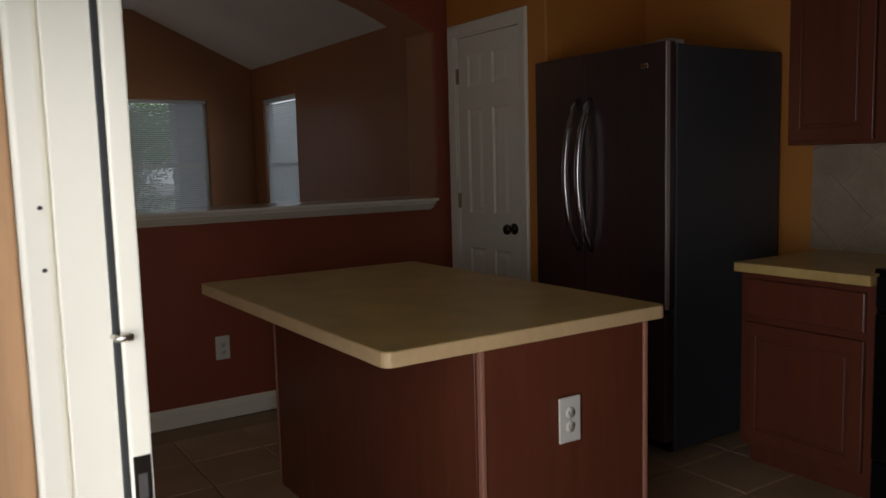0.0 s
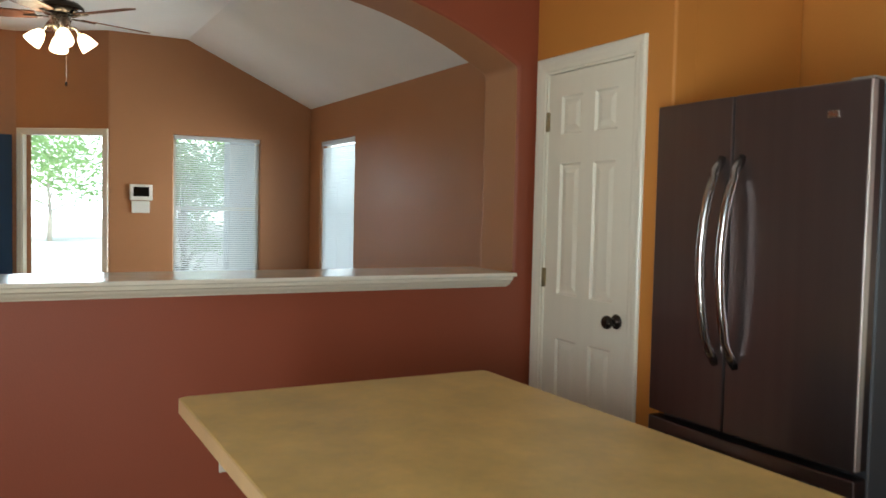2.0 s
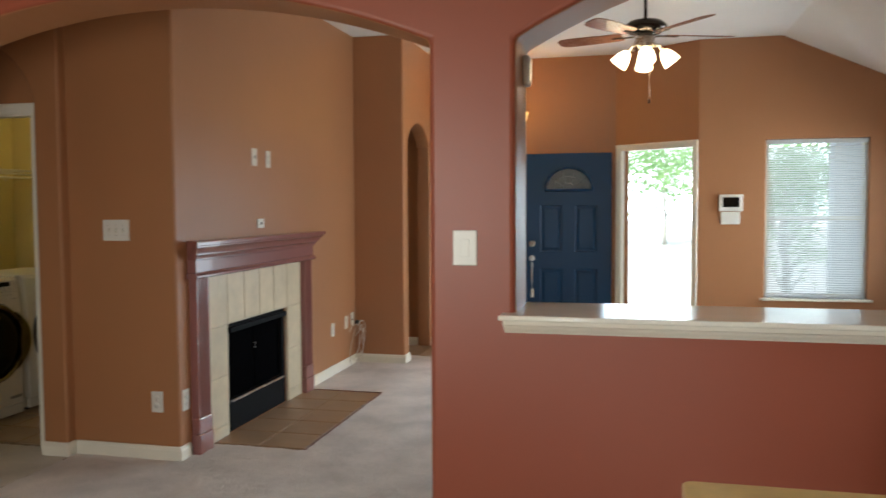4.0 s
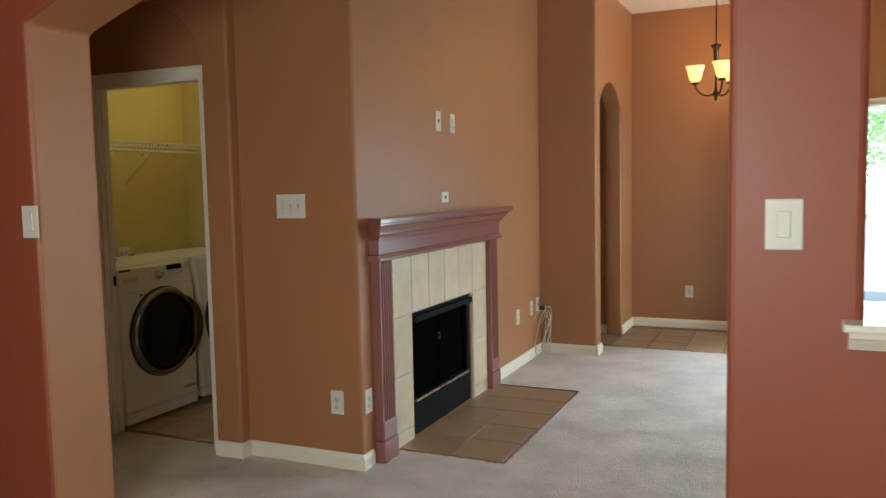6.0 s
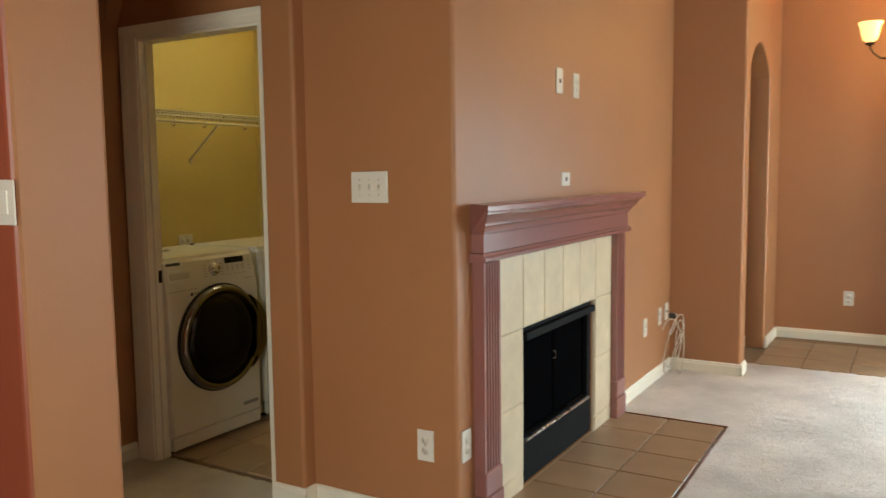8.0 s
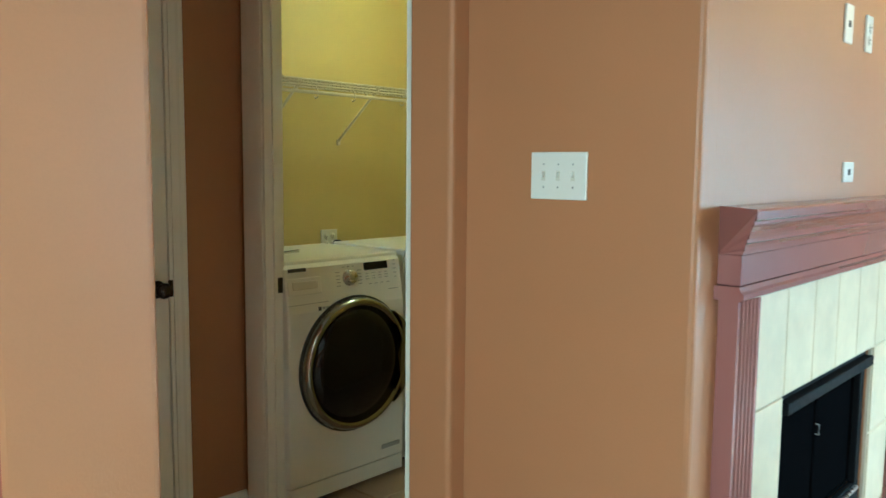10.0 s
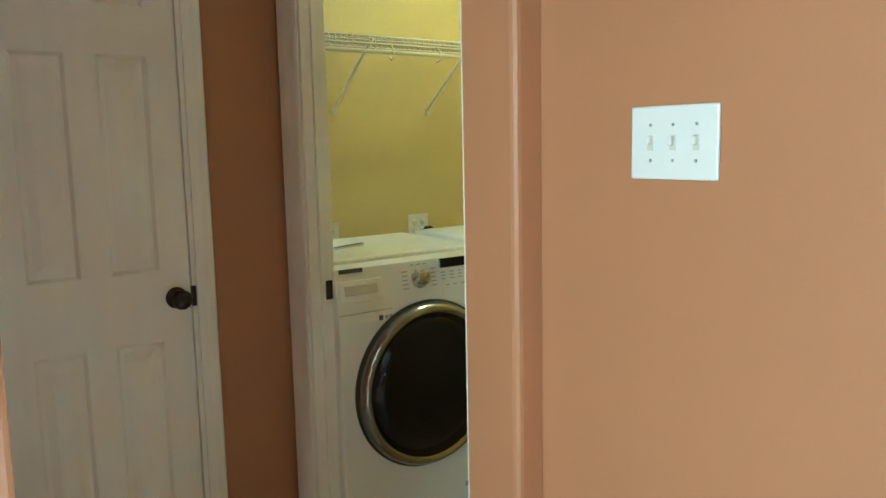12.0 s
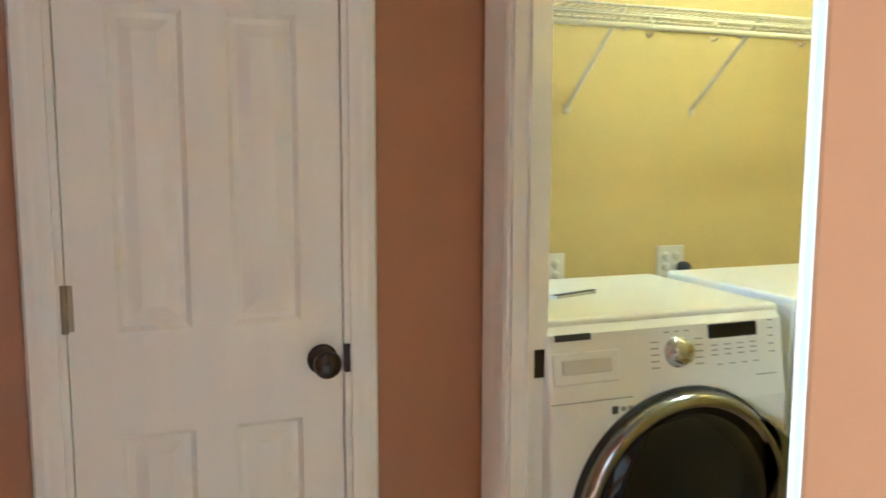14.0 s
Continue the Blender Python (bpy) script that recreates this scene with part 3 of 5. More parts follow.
pd = panel_door("pantry_door", pose(6.216, 6.104, 0.012, 0, 0, -90), 0.578, 2.016, DOORW, "closed white six-panel pantry door with a dark knob")
round_knob(pd, 0.52, 0.925, BRONZE)
hinges(pd, -0.004, (0.25, 1.07, 1.80), BRASS)
cd = panel_door("closet_door", pose(-0.166, 6.661, 0.012, 0, 0, 90), 0.518, 2.016, DOORW, "closed white six-panel closet door with a dark knob")
round_knob(cd, 0.474, 0.915, BRONZE)
part("latch_plate", box(0.5185, 0.531, -0.0135, 0.001, 0.885, 0.945, 0.001, 1), BRONZE, cd)
hinges(cd, -0.004, (0.25, 1.05, 1.83), BRASS)

# front door standing open, parallel to the entry wall
fd = panel_door("front_door", pose(3.13, 11.95, 0.012, 0, 0, 0), 0.90, 2.02, BLUE, "open dark blue front door with a fan-shaped window", "fan", 0.044)
def fan_points(r, n=16, cx=0.45, cz=1.63):
    return [(cx + r * math.cos(math.pi * i / n), cz + r * 0.95 * math.sin(math.pi * i / n)) for i in range(n + 1)]
lite = part("fan_light", extrude_profile(fan_points(0.235), -0.004, 0.003, "xzy"), FROST, fd, "patterned fan-shaped glass with brass caming")
rim = [(x, -0.006, z) for x, z in fan_points(0.25)]
part("rim", tube(rim + [rim[0]], 0.014, 8), BLUE, lite)
for a in (36, 72, 108, 144):
    c, s = math.cos(radians(a)), math.sin(radians(a)) * 0.95
    part("caming", tube([(0.45 + 0.07 * c, -0.006, 1.63 + 0.07 * s), (0.45 + 0.235 * c, -0.006, 1.63 + 0.235 * s)], 0.0035, 6), NICKEL, lite)
part("caming", tube([(x, -0.006, z) for x, z in fan_points(0.075)], 0.0035, 6), NICKEL, lite)
part("caming", tube([(x, -0.006, z) for x, z in fan_points(0.155)], 0.0035, 6), NICKEL, lite)
part("deadbolt", lathe([(0, 0), (0.033, 0), (0.034, 0.008), (0.026, 0.016), (0, 0.018)], 24, pose(0.065, 0, 1.06, 90)), NICKEL, fd, "satin nickel deadbolt rose")
round_knob(fd, 0.065, 0.905, NICKEL, "satin nickel door knob")
part("handle_set", tube([(0.065, -0.012, 0.86), (0.068, -0.05, 0.84), (0.068, -0.055, 0.76), (0.065, -0.04, 0.68), (0.065, -0.004, 0.655)], 0.010, 10), NICKEL, fd, "satin nickel grip handle")
kt = thing("key_tag", pose(3.205, 11.89, 0.56), "pale paper key tag hanging from the front door handle", "key tag")
part("tag", box(-0.014, 0.014, -0.001, 0.001, -0.06, 0.03, 0.0006, 1), PAPER, kt)
part("string", tube([(0, 0, 0.03), (-0.004, -0.006, 0.07), (-0.006, 0.004, 0.115)], 0.0016, 6), CORD, kt)

# ---- shelf on the half wall ----
ledge = thing("pass_through_ledge", pose(3.80, 6.13, 1.082), "white painted moulded ledge on the half wall", "ledge", kind="structure")
part("board", box(0, 2.28, 0.0, 0.42, 0.001, 0.020, 0.006, 3), LEDGEW, ledge)
prof = [(0.082, -0.05), (0.066, -0.05), (0.062, -0.040), (0.045, -0.034), (0.034, -0.018), (0.03, -0.008), (0.018, 0.0), (0.014, 0.0215), (0.078, 0.0215)]
part("crown_moulding", extrude_profile([(a, -0.05 + (b + 0.05) * 0.706) for a, b in prof], 0.015, 2.265, "yzx"), TRIM, ledge)


# ---- wall plates ----
def wall_plate(name, m, w, h, label, category, kinds, group=""):
    """A cover plate centred on 0, its wall at y = 0, the room at -y. kinds: what each gang carries."""
    owner = thing(name, m, label, category, group)
    part("cover_plate", box(-w / 2, w / 2, -0.007, 0, -h / 2, h / 2, 0.003, 2), PLATE, owner)
    n = len(kinds)
    for i, k in enumerate(kinds):
        cx = (i - (n - 1) / 2) * 0.046
        if k == "toggle":
            # slot's shade is put into a darker ivory than the plate's
            part("toggle_slot", box(cx - 0.006, cx + 0.006, -0.0078, -0.006, -0.013, 0.013), TOGGLE, owner)
            part("toggle", box(cx - 0.004, cx + 0.004, -0.018, -0.007, -0.004, 0.011, 0.0015, 1), PLATE, owner)
            for z in (-0.03, 0.03):
                part("screw", lathe([(0, 0), (0.0032, 0), (0.002, 0.001), (0, 0.001)], 8, pose(cx, -0.0069, z, 90)), GREYP, owner)
        elif k == "rocker":
            part("rocker", box(cx - 0.0165, cx + 0.0165, -0.011, -0.006, -0.033, 0.033, 0.002, 1), PLATE, owner)
        elif k == "duplex":
            for z in (-0.02, 0.02):
                r = part("receptacle", lathe([(0, 0), (0.0165, 0), (0.0165, 0.002), (0, 0.002)], 16, pose(cx, -0.0069, z, 90)), PLATE, owner)
                for dx, hh in ((-0.006, 0.004), (0.006, 0.0035)):
                    part("slot", box(cx + dx - 0.001, cx + dx + 0.001, -0.0096, -0.0085, z + 0.001 - hh, z + 0.001 + hh), SLOT, r)
                part("ground_hole", box(cx - 0.002, cx + 0.002, -0.0096, -0.0085, z - 0.011, z - 0.007), SLOT, r)
            part("screw", lathe([(0, 0), (0.003, 0), (0.002, 0.001), (0, 0.001)], 8, pose(cx, -0.0069, 0, 90)), GREYP, owner)
        elif k == "jack":
            part("jack", box(cx - 0.012, cx + 0.012, -0.0085, -0.006, -0.010, 0.010, 0.001, 1), SLOT, owner, "dark cable jack")
    return owner


wall_plate("switch_plate", pose(1.304, 7.4995, 1.352), 0.175, 0.124, "three-gang ivory toggle switch plate on clay wall", "light switch", ["toggle"] * 3)
wall_plate("switch_plate", pose(3.668, 6.2095, 1.334), 0.088, 0.127, "ivory rocker switch plate on red wall", "light switch", ["rocker"])
wall_plate("switch_plate", pose(1.005, 6.2095, 1.338), 0.085, 0.125, "ivory switch plate beside the passage", "light switch", ["rocker"])
O = "wall outlets"
wall_plate("wall_outlet", pose(1.548, 7.4995, 0.345), 0.075, 0.124, "ivory duplex outlet low on clay wall", "outlet", ["duplex"], O)
wall_plate("wall_outlet", pose(1.6905, 7.562, 0.35, 0, 0, 90), 0.07, 0.124, "ivory duplex outlet beside the mantel", "outlet", ["duplex"], O)
wall_plate("wall_outlet", pose(4.753, 6.2095, 0.378), 0.075, 0.124, "ivory duplex outlet on red half wall", "outlet", ["duplex"], O)
wall_plate("wall_outlet", pose(2.72, 12.0595, 0.36), 0.075, 0.118, "ivory duplex outlet on entry wall", "outlet", ["duplex"], O)
wall_plate("wall_outlet", pose(1.6905, 9.93, 0.40, 0, 0, 90), 0.072, 0.118, "ivory duplex outlet beyond the fireplace", "outlet", ["duplex"], O)
wall_plate("wall_outlet", pose(1.6905, 10.27, 0.42, 0, 0, 90), 0.072, 0.118, "ivory outlet with cables beside the corner", "outlet", ["duplex"], O)
wall_plate("wall_outlet", pose(1.6905, 10.43, 0.43, 0, 0, 90), 0.072, 0.118, "ivory cable plate beside the corner", "outlet", ["jack"], O)
wall_plate("wall_outlet", pose(1.6905, 8.495, 1.83, 0, 0, 90), 0.075, 0.12, "ivory cable plate high on chimney wall", "outlet", ["jack"], O)
wall_plate("wall_outlet", pose(1.6905, 8.71, 1.825, 0, 0, 90), 0.07, 0.12, "ivory outlet high on chimney wall", "outlet", ["duplex"], O)
wall_plate("wall_outlet", pose(1.6905, 8.575, 1.368, 0, 0, 90), 0.10, 0.065, "ivory jack plate above the mantel", "outlet", ["jack"], O)
wall_plate("wall_outlet", pose(-1.0295, 8.62, 0.96, 0, 0, 90), 0.115, 0.115, "ivory washer outlet on mustard wall", "outlet", ["duplex", "duplex"], O)
wall_plate("wall_outlet", pose(-1.0295, 8.14, 0.95, 0, 0, 90), 0.072, 0.115, "ivory outlet behind the washer", "outlet", ["duplex"], O)

th = thing("thermostat", pose(5.158, 11.4855, 1.497), "white alarm keypad with dark screen on clay wall", "keypad")
part("housing", box(-0.108, 0.108, -0.028, 0, -0.08, 0.08, 0.008, 2), PLATE, th)
part("screen", box(-0.075, 0.075, -0.0295, -0.027, -0.04, 0.055, 0.002, 1), DARKGL, th, "dark glass screen")
nb_ = thing("notice_card", pose(5.155, 11.4855, 1.352), "white cover box under the keypad", "cover box")
part("box_body", box(-0.085, 0.085, -0.015, 0, -0.06, 0.058, 0.005, 2), PLATE, nb_)


sb = thing("chime_box", pose(3.851, 6.44, 1.995, 0, 0, 90), "small white plastic chime box on the pass-through reveal", "chime box")
part("housing", box(-0.035, 0.035, -0.022, 0, -0.055, 0.055, 0.006, 2), PLATE, sb)
part("front_cover", box(-0.029, 0.029, -0.026, -0.0215, -0.048, 0.048, 0.004, 2), PLATE, sb)

# ---- windows with blinds ----
def window(name, m, w, h, label):
    """In an opening of w by h; local x along the wall, the room at -y, wall face at y = 0."""
    owner = thing(name, m, label, "window", kind="structure")
    f = 0.04
    part("window_frame", pierced([[(0, 0), (w, 0), (w, h), (0, h)], [(f, f), (w - f, f), (w - f, h - f), (f, h - f)]], 0.075, 0.11, "xzy"), TRIM, owner)
    part("meeting_rail", box(f, w - f, 0.07, 0.105, h * 0.5 - 0.02, h * 0.5 + 0.02, 0.003, 1), TRIM, owner)
    for z0, z1 in ((f, h * 0.5 - 0.02), (h * 0.5 + 0.02, h - f)):
        p = part("pane", box(f, w - f, 0.088, 0.092, z0, z1), CLEAR, owner, "clear window pane")
        p.visible_shadow = False
    part("window_sill", box(-0.04, w + 0.04, -0.045, 0.075, -0.022, 0.0, 0.006, 2), TRIM, owner)
    return owner


def blind(name, m, w, h, label, tilt=14):
    owner = thing(name, m, label, "window blind")
    part("headrail", box(0.01, w - 0.01, 0.012, 0.052, h - 0.045, h - 0.004, 0.004, 1), BLIND, owner)
    part("bottom_rail", box(0.012, w - 0.012, 0.02, 0.045, 0.004, 0.018, 0.003, 1), BLIND, owner)
    bm = bmesh.new()
    hw = 0.0125
    pts = [(-hw + i * hw / 2, 0.0018 * (1 - (i / 2 - 1) ** 2)) for i in range(5)]
    loop = [(y, z + 0.0007) for y, z in pts] + [(y, z - 0.0003) for y, z in pts[::-1]]
    shared = put_mesh("slat", extrude_profile(loop, 0.014, w - 0.014, "yzx"), BLIND)
    n = int((h - 0.075) / 0.0215)
    for i in range(n):
        ob = new("slat", shared)
        ob.parent = owner
        ob.location = (0, 0.032, 0.028 + i * 0.0215)
        ob.rotation_euler = (radians(tilt + random.uniform(-1.5, 1.5)), 0, 0)
    for x in (0.12, w / 2, w - 0.12):
        part("ladder_cord", tube([(x, 0.018, 0.01), (x, 0.018, h - 0.03)], 0.0009, 5), BLIND, owner)
    part("tilt_wand", tube([(0.07, 0.008, h - 0.05), (0.072, 0.004, h * 0.45)], 0.0035, 6), BLIND, owner)
    return owner


window("window_1", pose(5.47, 11.486, 0.59), 0.897, 1.505, "white framed front window, bright outside")
blind("blind", pose(5.47, 11.486, 0.59), 0.897, 1.505, "white slatted blind with open slats in front window", 36)
window("window_2", pose(6.92, 11.17, 0.58, 0, 0, -90), 0.96, 1.505, "white framed side window, bright outside")
blind("blind", pose(6.92, 11.17, 0.58, 0, 0, -90), 0.96, 1.505, "white slatted blind in side window", 56)

# ---- kitchen island ----
isl = thing("kitchen_island", pose(4.66, 3.765, 0), "cherry wood kitchen island cabinet on tile floor", "kitchen island")
part("body", box(0, 0.61, 0.012, 1.44, 0.0, 0.832, 0.003, 1), CHERRY, isl)
part("end_panel", box(0.012, 0.598, 0.0, 0.0115, 0.0, 0.832, 0.002, 1), CHERRY, isl)
for x in (-0.004, 0.598):
    part("corner_strip", box(x, x + 0.016, -0.006, 0.014, 0.0, 0.832, 0.004, 2), CHERRYL, isl)
part("side_strip", box(-0.006, 0.008, 1.425, 1.445, 0.0, 0.832, 0.003, 1), CHERRYL, isl)
part("side_panel", box(-0.005, -0.0005, 0.02, 1.42, 0.0, 0.832, 0.001, 1), CHERRY, isl)
wt = thing("island_worktop", pose(4.370, 3.745, 0.832), "sand coloured laminate island worktop with rounded corners", "worktop")
def rounded_rect(x0, x1, y0, y1, r, n=5):
    out = []
    for cx, cy, a in ((x1 - r, y0 + r, -90), (x1 - r, y1 - r, 0), (x0 + r, y1 - r, 90), (x0 + r, y0 + r, 180)):
        out += [(cx + r * math.cos(radians(a + 90 * i / n)), cy + r * math.sin(radians(a + 90 * i / n))) for i in range(n + 1)]
    return out


part("slab", pierced([rounded_rect(0.0035, 0.9665, 0.0035, 1.4665, 0.024)], 0.0, 0.04, "xyz", 0.002, 2), LAMI, wt)
part("edge_band", pierced([rounded_rect(0, 0.970, 0, 1.470, 0.027), rounded_rect(0.003, 0.967, 0.003, 1.467, 0.0245)], 0.0005, 0.0385, "xyz", 0.0012, 1), LAMIE, wt, "paler laminate edge band")
wall_plate("wall_outlet", pose(4.955, 3.7585, 0.592), 0.078, 0.13, "white duplex outlet on cherry island end", "outlet", ["duplex"], O)

# ---- refrigerator ----
fr = thing("refrigerator", pose(6.10, 5.275, 0, 0, 0, -90), "dark stainless french-door refrigerator with long curved handles", "refrigerator")
W, FH = 0.845, 1.79
part("cabinet", box(0.004, W - 0.004, 0.085, 0.80, 0.02, FH - 0.01, 0.006, 2), GREY, fr, "dark grey textured cabinet side")


def bowed_panel(x0, x1, z0, z1, depth=0.07, bow=0.014):
    pts = []
    n = 12
    for i in range(n + 1):
        u = i / n
        x = x0 + (x1 - x0) * u
        s = (x - W / 2) / (W / 2)
        pts.append((x, bow * s * s))
    prof = pts + [(x1, depth), (x0, depth)]
    bm = extrude_profile(prof, z0, z1, "xyz")
    es = [e for e in bm.edges if len(e.link_faces) == 2 and e.calc_face_angle() > 0.9]
    bmesh.ops.bevel(bm, geom=es, offset=0.006, segments=2, affect="EDGES", profile=0.5)
    return bm


ld_ = part("left_door", bowed_panel(0.0, 0.364, 0.655, FH), STEEL, fr)
rd_ = part("right_door", bowed_panel(0.369, W, 0.655, FH), STEEL, fr)
dr_ = part("freezer_drawer", bowed_panel(0.0, W, 0.07, 0.632), STEEL, fr)
for dd, x, s in ((ld_, 0.324, -1), (rd_, 0.410, -1)):
    path = []
    for i in range(17):
        u = i / 16
        path.append((x + s * 0.020 * math.sin(math.pi * u), 0.006 - 0.07 * math.sqrt(math.sin(math.pi * u) + 1e-6), 0.885 + 0.70 * u))
    part("handle", tube(path, 0.016, 14), HANDLE, dd, "polished curved steel handle")
path = [(0.10 + 0.638 * i / 16, 0.01 - 0.068 * min(1, math.sin(math.pi * i / 16) * 2), 0.575 - 0.01 * math.sin(math.pi * i / 16)) for i in range(17)]
part("handle", tube(path, 0.0125, 12), HANDLE, dr_, "polished curved steel handle")
part("badge", box(0.712, 0.750, 0.004, 0.0105, 1.686, 1.708, 0.001, 1), NICKEL, rd_, "small metal badge")
part("hinge_cover", box(0.755, 0.833, 0.04, 0.14, FH - 0.008, FH + 0.012, 0.006, 2), GREYP, fr)
part("edge_trim", box(W - 0.003, W + 0.004, 0.010, 0.034, 0.66, FH - 0.004, 0.002, 2), BRIGHT, rd_, "bright steel door edge")
part("kick_grille", box(0.02, W - 0.02, 0.07, 0.09, 0.012, 0.066, 0.002, 1), BLACK, fr)
for x in (0.06, W - 0.06):
    for y in (0.12, 0.72):
        part("foot", lathe([(0, 0), (0.02, 0), (0.02, 0.02), (0, 0.021)], 12, pose(x, y, 0)), BLACK, fr)


# ---- base and wall cabinets ----
def raised_front(x0, x1, z0, z1, y=0.0, rail=0.055, t=0.02):
    bm = bmesh.new()
    box(x0, x1, y - t + 0.006, y, z0, z1, bm=bm)
    own = pierced([[(x0, z0), (x1, z0), (x1, z1), (x0, z1)], [(x0 + rail, z0 + rail), (x1 - rail, z0 + rail), (x1 - rail, z1 - rail), (x0 + rail, z1 - rail)]], y - t, y - t + 0.0065, "xzy")
    es = [e for e in own.edges if len(e.link_faces) == 2 and e.calc_face_angle() > 0.6]
    bmesh.ops.bevel(own, geom=es, offset=0.004, segments=2, affect="EDGES", profile=0.5)
    join(bm, own)
    g = rail + 0.012
    box(x0 + g, x1 - g, y - t + 0.001, y - t + 0.0075, z0 + g, z1 - g, 0.005, 2, bm)
    return bm


bc = thing("base_cabinet", pose(6.33, 4.21, 0, 0, 0, -90), "cherry wood base cabinet with drawer and raised-panel door", "cabinet")
part("body", pierced([[(0, 0.10), (0.56, 0.10), (0.56, 0.832), (0, 0.832)]], 0.0, 0.60, "xzy"), CHERRY, bc)
part("toe_kick", box(0.0, 0.56, 0.07, 0.60, 0, 0.0995), CHERRY, bc)
part("door", raised_front(0.03, 0.53, 0.125, 0.625, -0.001), CHERRY, bc)
part("drawer_front", box(0.03, 0.53, -0.021, -0.001, 0.655, 0.805, 0.006, 2), CHERRY, bc)
cw = thing("kitchen_worktop", pose(6.29, 4.225, 0.832, 0, 0, -90), "sand coloured laminate worktop on cherry cabinet", "worktop")
part("slab", box(0, 0.572, 0, 0.645, 0, 0.04, 0.006, 3), LAMI, cw)
uc = thing("wall_cabinet", pose(6.61, 4.20, 1.345, 0, 0, -90), "cherry wood wall cabinet with raised-panel door", "cabinet")
part("body", box(0, 0.76, 0.0, 0.325, 0, 1.0, 0.002, 1), CHERRY, uc)
part("door", raised_front(0.012, 0.375, 0.015, 0.985, -0.001), CHERRY, uc)
part("door", raised_front(0.385, 0.748, 0.015, 0.985, -0.001), CHERRY, uc)
rg = thing("kitchen_range", pose(6.30, 3.645, 0, 0, 0, -90), "black kitchen range beside the base cabinet", "range")
part("body", box(0.0, 0.76, 0.03, 0.63, 0.02, 0.88, 0.004, 2), BLACK, rg)
od = part("oven_door", box(0.008, 0.752, -0.005, 0.029, 0.20, 0.74, 0.008, 2), DARKGL, rg)
part("handle", tube([(0.08, 0.0, 0.70), (0.08, -0.04, 0.70), (0.68, -0.04, 0.70), (0.68, 0.0, 0.70)], 0.011, 10), BLACK, od)
part("drawer", box(0.008, 0.752, 0.0, 0.029, 0.04, 0.19, 0.006, 2), BLACK, rg)
part("cooktop", box(0.0, 0.76, 0.0, 0.63, 0.8805, 0.90, 0.005, 2), DARKGL, rg)
part("control_panel", box(0.004, 0.756, 0.005, 0.029, 0.76, 0.872, 0.006, 2), BLACK, rg)
for x in (0.1, 0.2, 0.56, 0.66):
    part("dial", lathe([(0, 0), (0.02, 0), (0.018, 0.02), (0, 0.022)], 16, pose(x, 0.006, 0.82, 90)), BLACK, rg)
part("foot", box(0.05, 0.71, 0.06, 0.6, 0, 0.0195), BLACK, rg)

# ---- fireplace ----
mt = thing("fireplace_mantel", pose(1.69, 7.50, 0, 0, 0, 90), "mauve painted wooden mantel with fluted pilasters", "mantel")
cr = [(0, 1.285), (-0.165, 1.285), (-0.17, 1.28), (-0.17, 1.262), (-0.163, 1.258), (-0.150, 1.258), (-0.150, 1.250), (-0.138, 1.243), (-0.124, 1.232), (-0.114, 1.220), (-0.110, 1.212), (-0.098, 1.212),
      (-0.098, 1.203), (-0.088, 1.199), (-0.080, 1.190), (-0.077, 1.181), (-0.066, 1.181), (-0.066, 1.172), (-0.06, 1.17), (0, 1.17)]
bm = bmesh.new()
a, b = [], []
for y, z in cr:
    y = -0.06 + (y + 0.06) * 0.64 if y < -0.06 else y
    k = max(0.0, -y)
    over = max(0.0, k - 0.06) * 1.43
    a.append(bm.verts.new((0.115 - over, y, z)))
    b.append(bm.verts.new((1.885 + over, y, z)))
for i in range(len(cr)):
    j = (i + 1) % len(cr)
    bm.faces.new((a[i], a[j], b[j], b[i]))
bm.faces.new(a)
bm.faces.new(b)
bmesh.ops.recalc_face_normals(bm, faces=bm.faces[:])
part("crown_shelf", bm, MAUVE, mt)
part("frieze", box(0.115, 1.885, -0.058, 0, 1.095, 1.1695, 0.002, 1), MAUVE, mt)
bead = [(0, 1.060), (-0.066, 1.060), (-0.074, 1.066), (-0.074, 1.078), (-0.066, 1.084), (-0.062, 1.0945), (0, 1.0945)]
part("bead_moulding", extrude_profile(bead, 0.10, 1.90, "yzx"), MAUVE, mt)
for x0 in (0.13, 1.725):
    w = 0.14
    pts = [(x0, 0), (x0, -0.05)]
    nfl = 5
    for i in range(nfl):
        c = x0 + w * (i + 1) / (nfl + 1)
        pts += [(c - 0.009, -0.05), (c - 0.006, -0.0435), (c, -0.041), (c + 0.006, -0.0435), (c + 0.009, -0.05)]
    pts += [(x0 + w, -0.05), (x0 + w, 0)]
    part("fluted_pilaster", extrude_profile(pts, 0.2205, 1.0595, "xyz"), MAUVE, mt)
    bp = part("plinth", box(x0 - 0.008, x0 + w + 0.008, -0.06, 0, 0.0, 0.12, 0.003, 1), MAUVE, mt)
    part("plinth_cap", box(x0 - 0.005, x0 + w + 0.005, -0.057, 0, 0.1205, 0.22, 0.008, 3), MAUVE, mt)

sr = thing("tile_surround", pose(1.69, 7.50, 0, 0, 0, 90), "cream ceramic tile surround with pale grout round the firebox", "tile surround", kind="structure")
part("grout_bed", pierced([[(0.28, 0), (1.72, 0), (1.72, 1.059), (0.28, 1.059)], [(0.56, 0.0005), (1.46, 0.0005), (1.46, 0.725), (0.56, 0.725)]], -0.012, 0.0, "xzy"), GROUTL, sr)
def surround_tile(x0, x1, z0, z1):
    g = 0.003
    part("tile", box(x0 + g, x1 - g, -0.019, -0.010, z0 + g, z1 - g, 0.0025, 1), TILES, sr)
xs = [0.28, 0.555, 0.785, 1.01, 1.235, 1.465, 1.72]
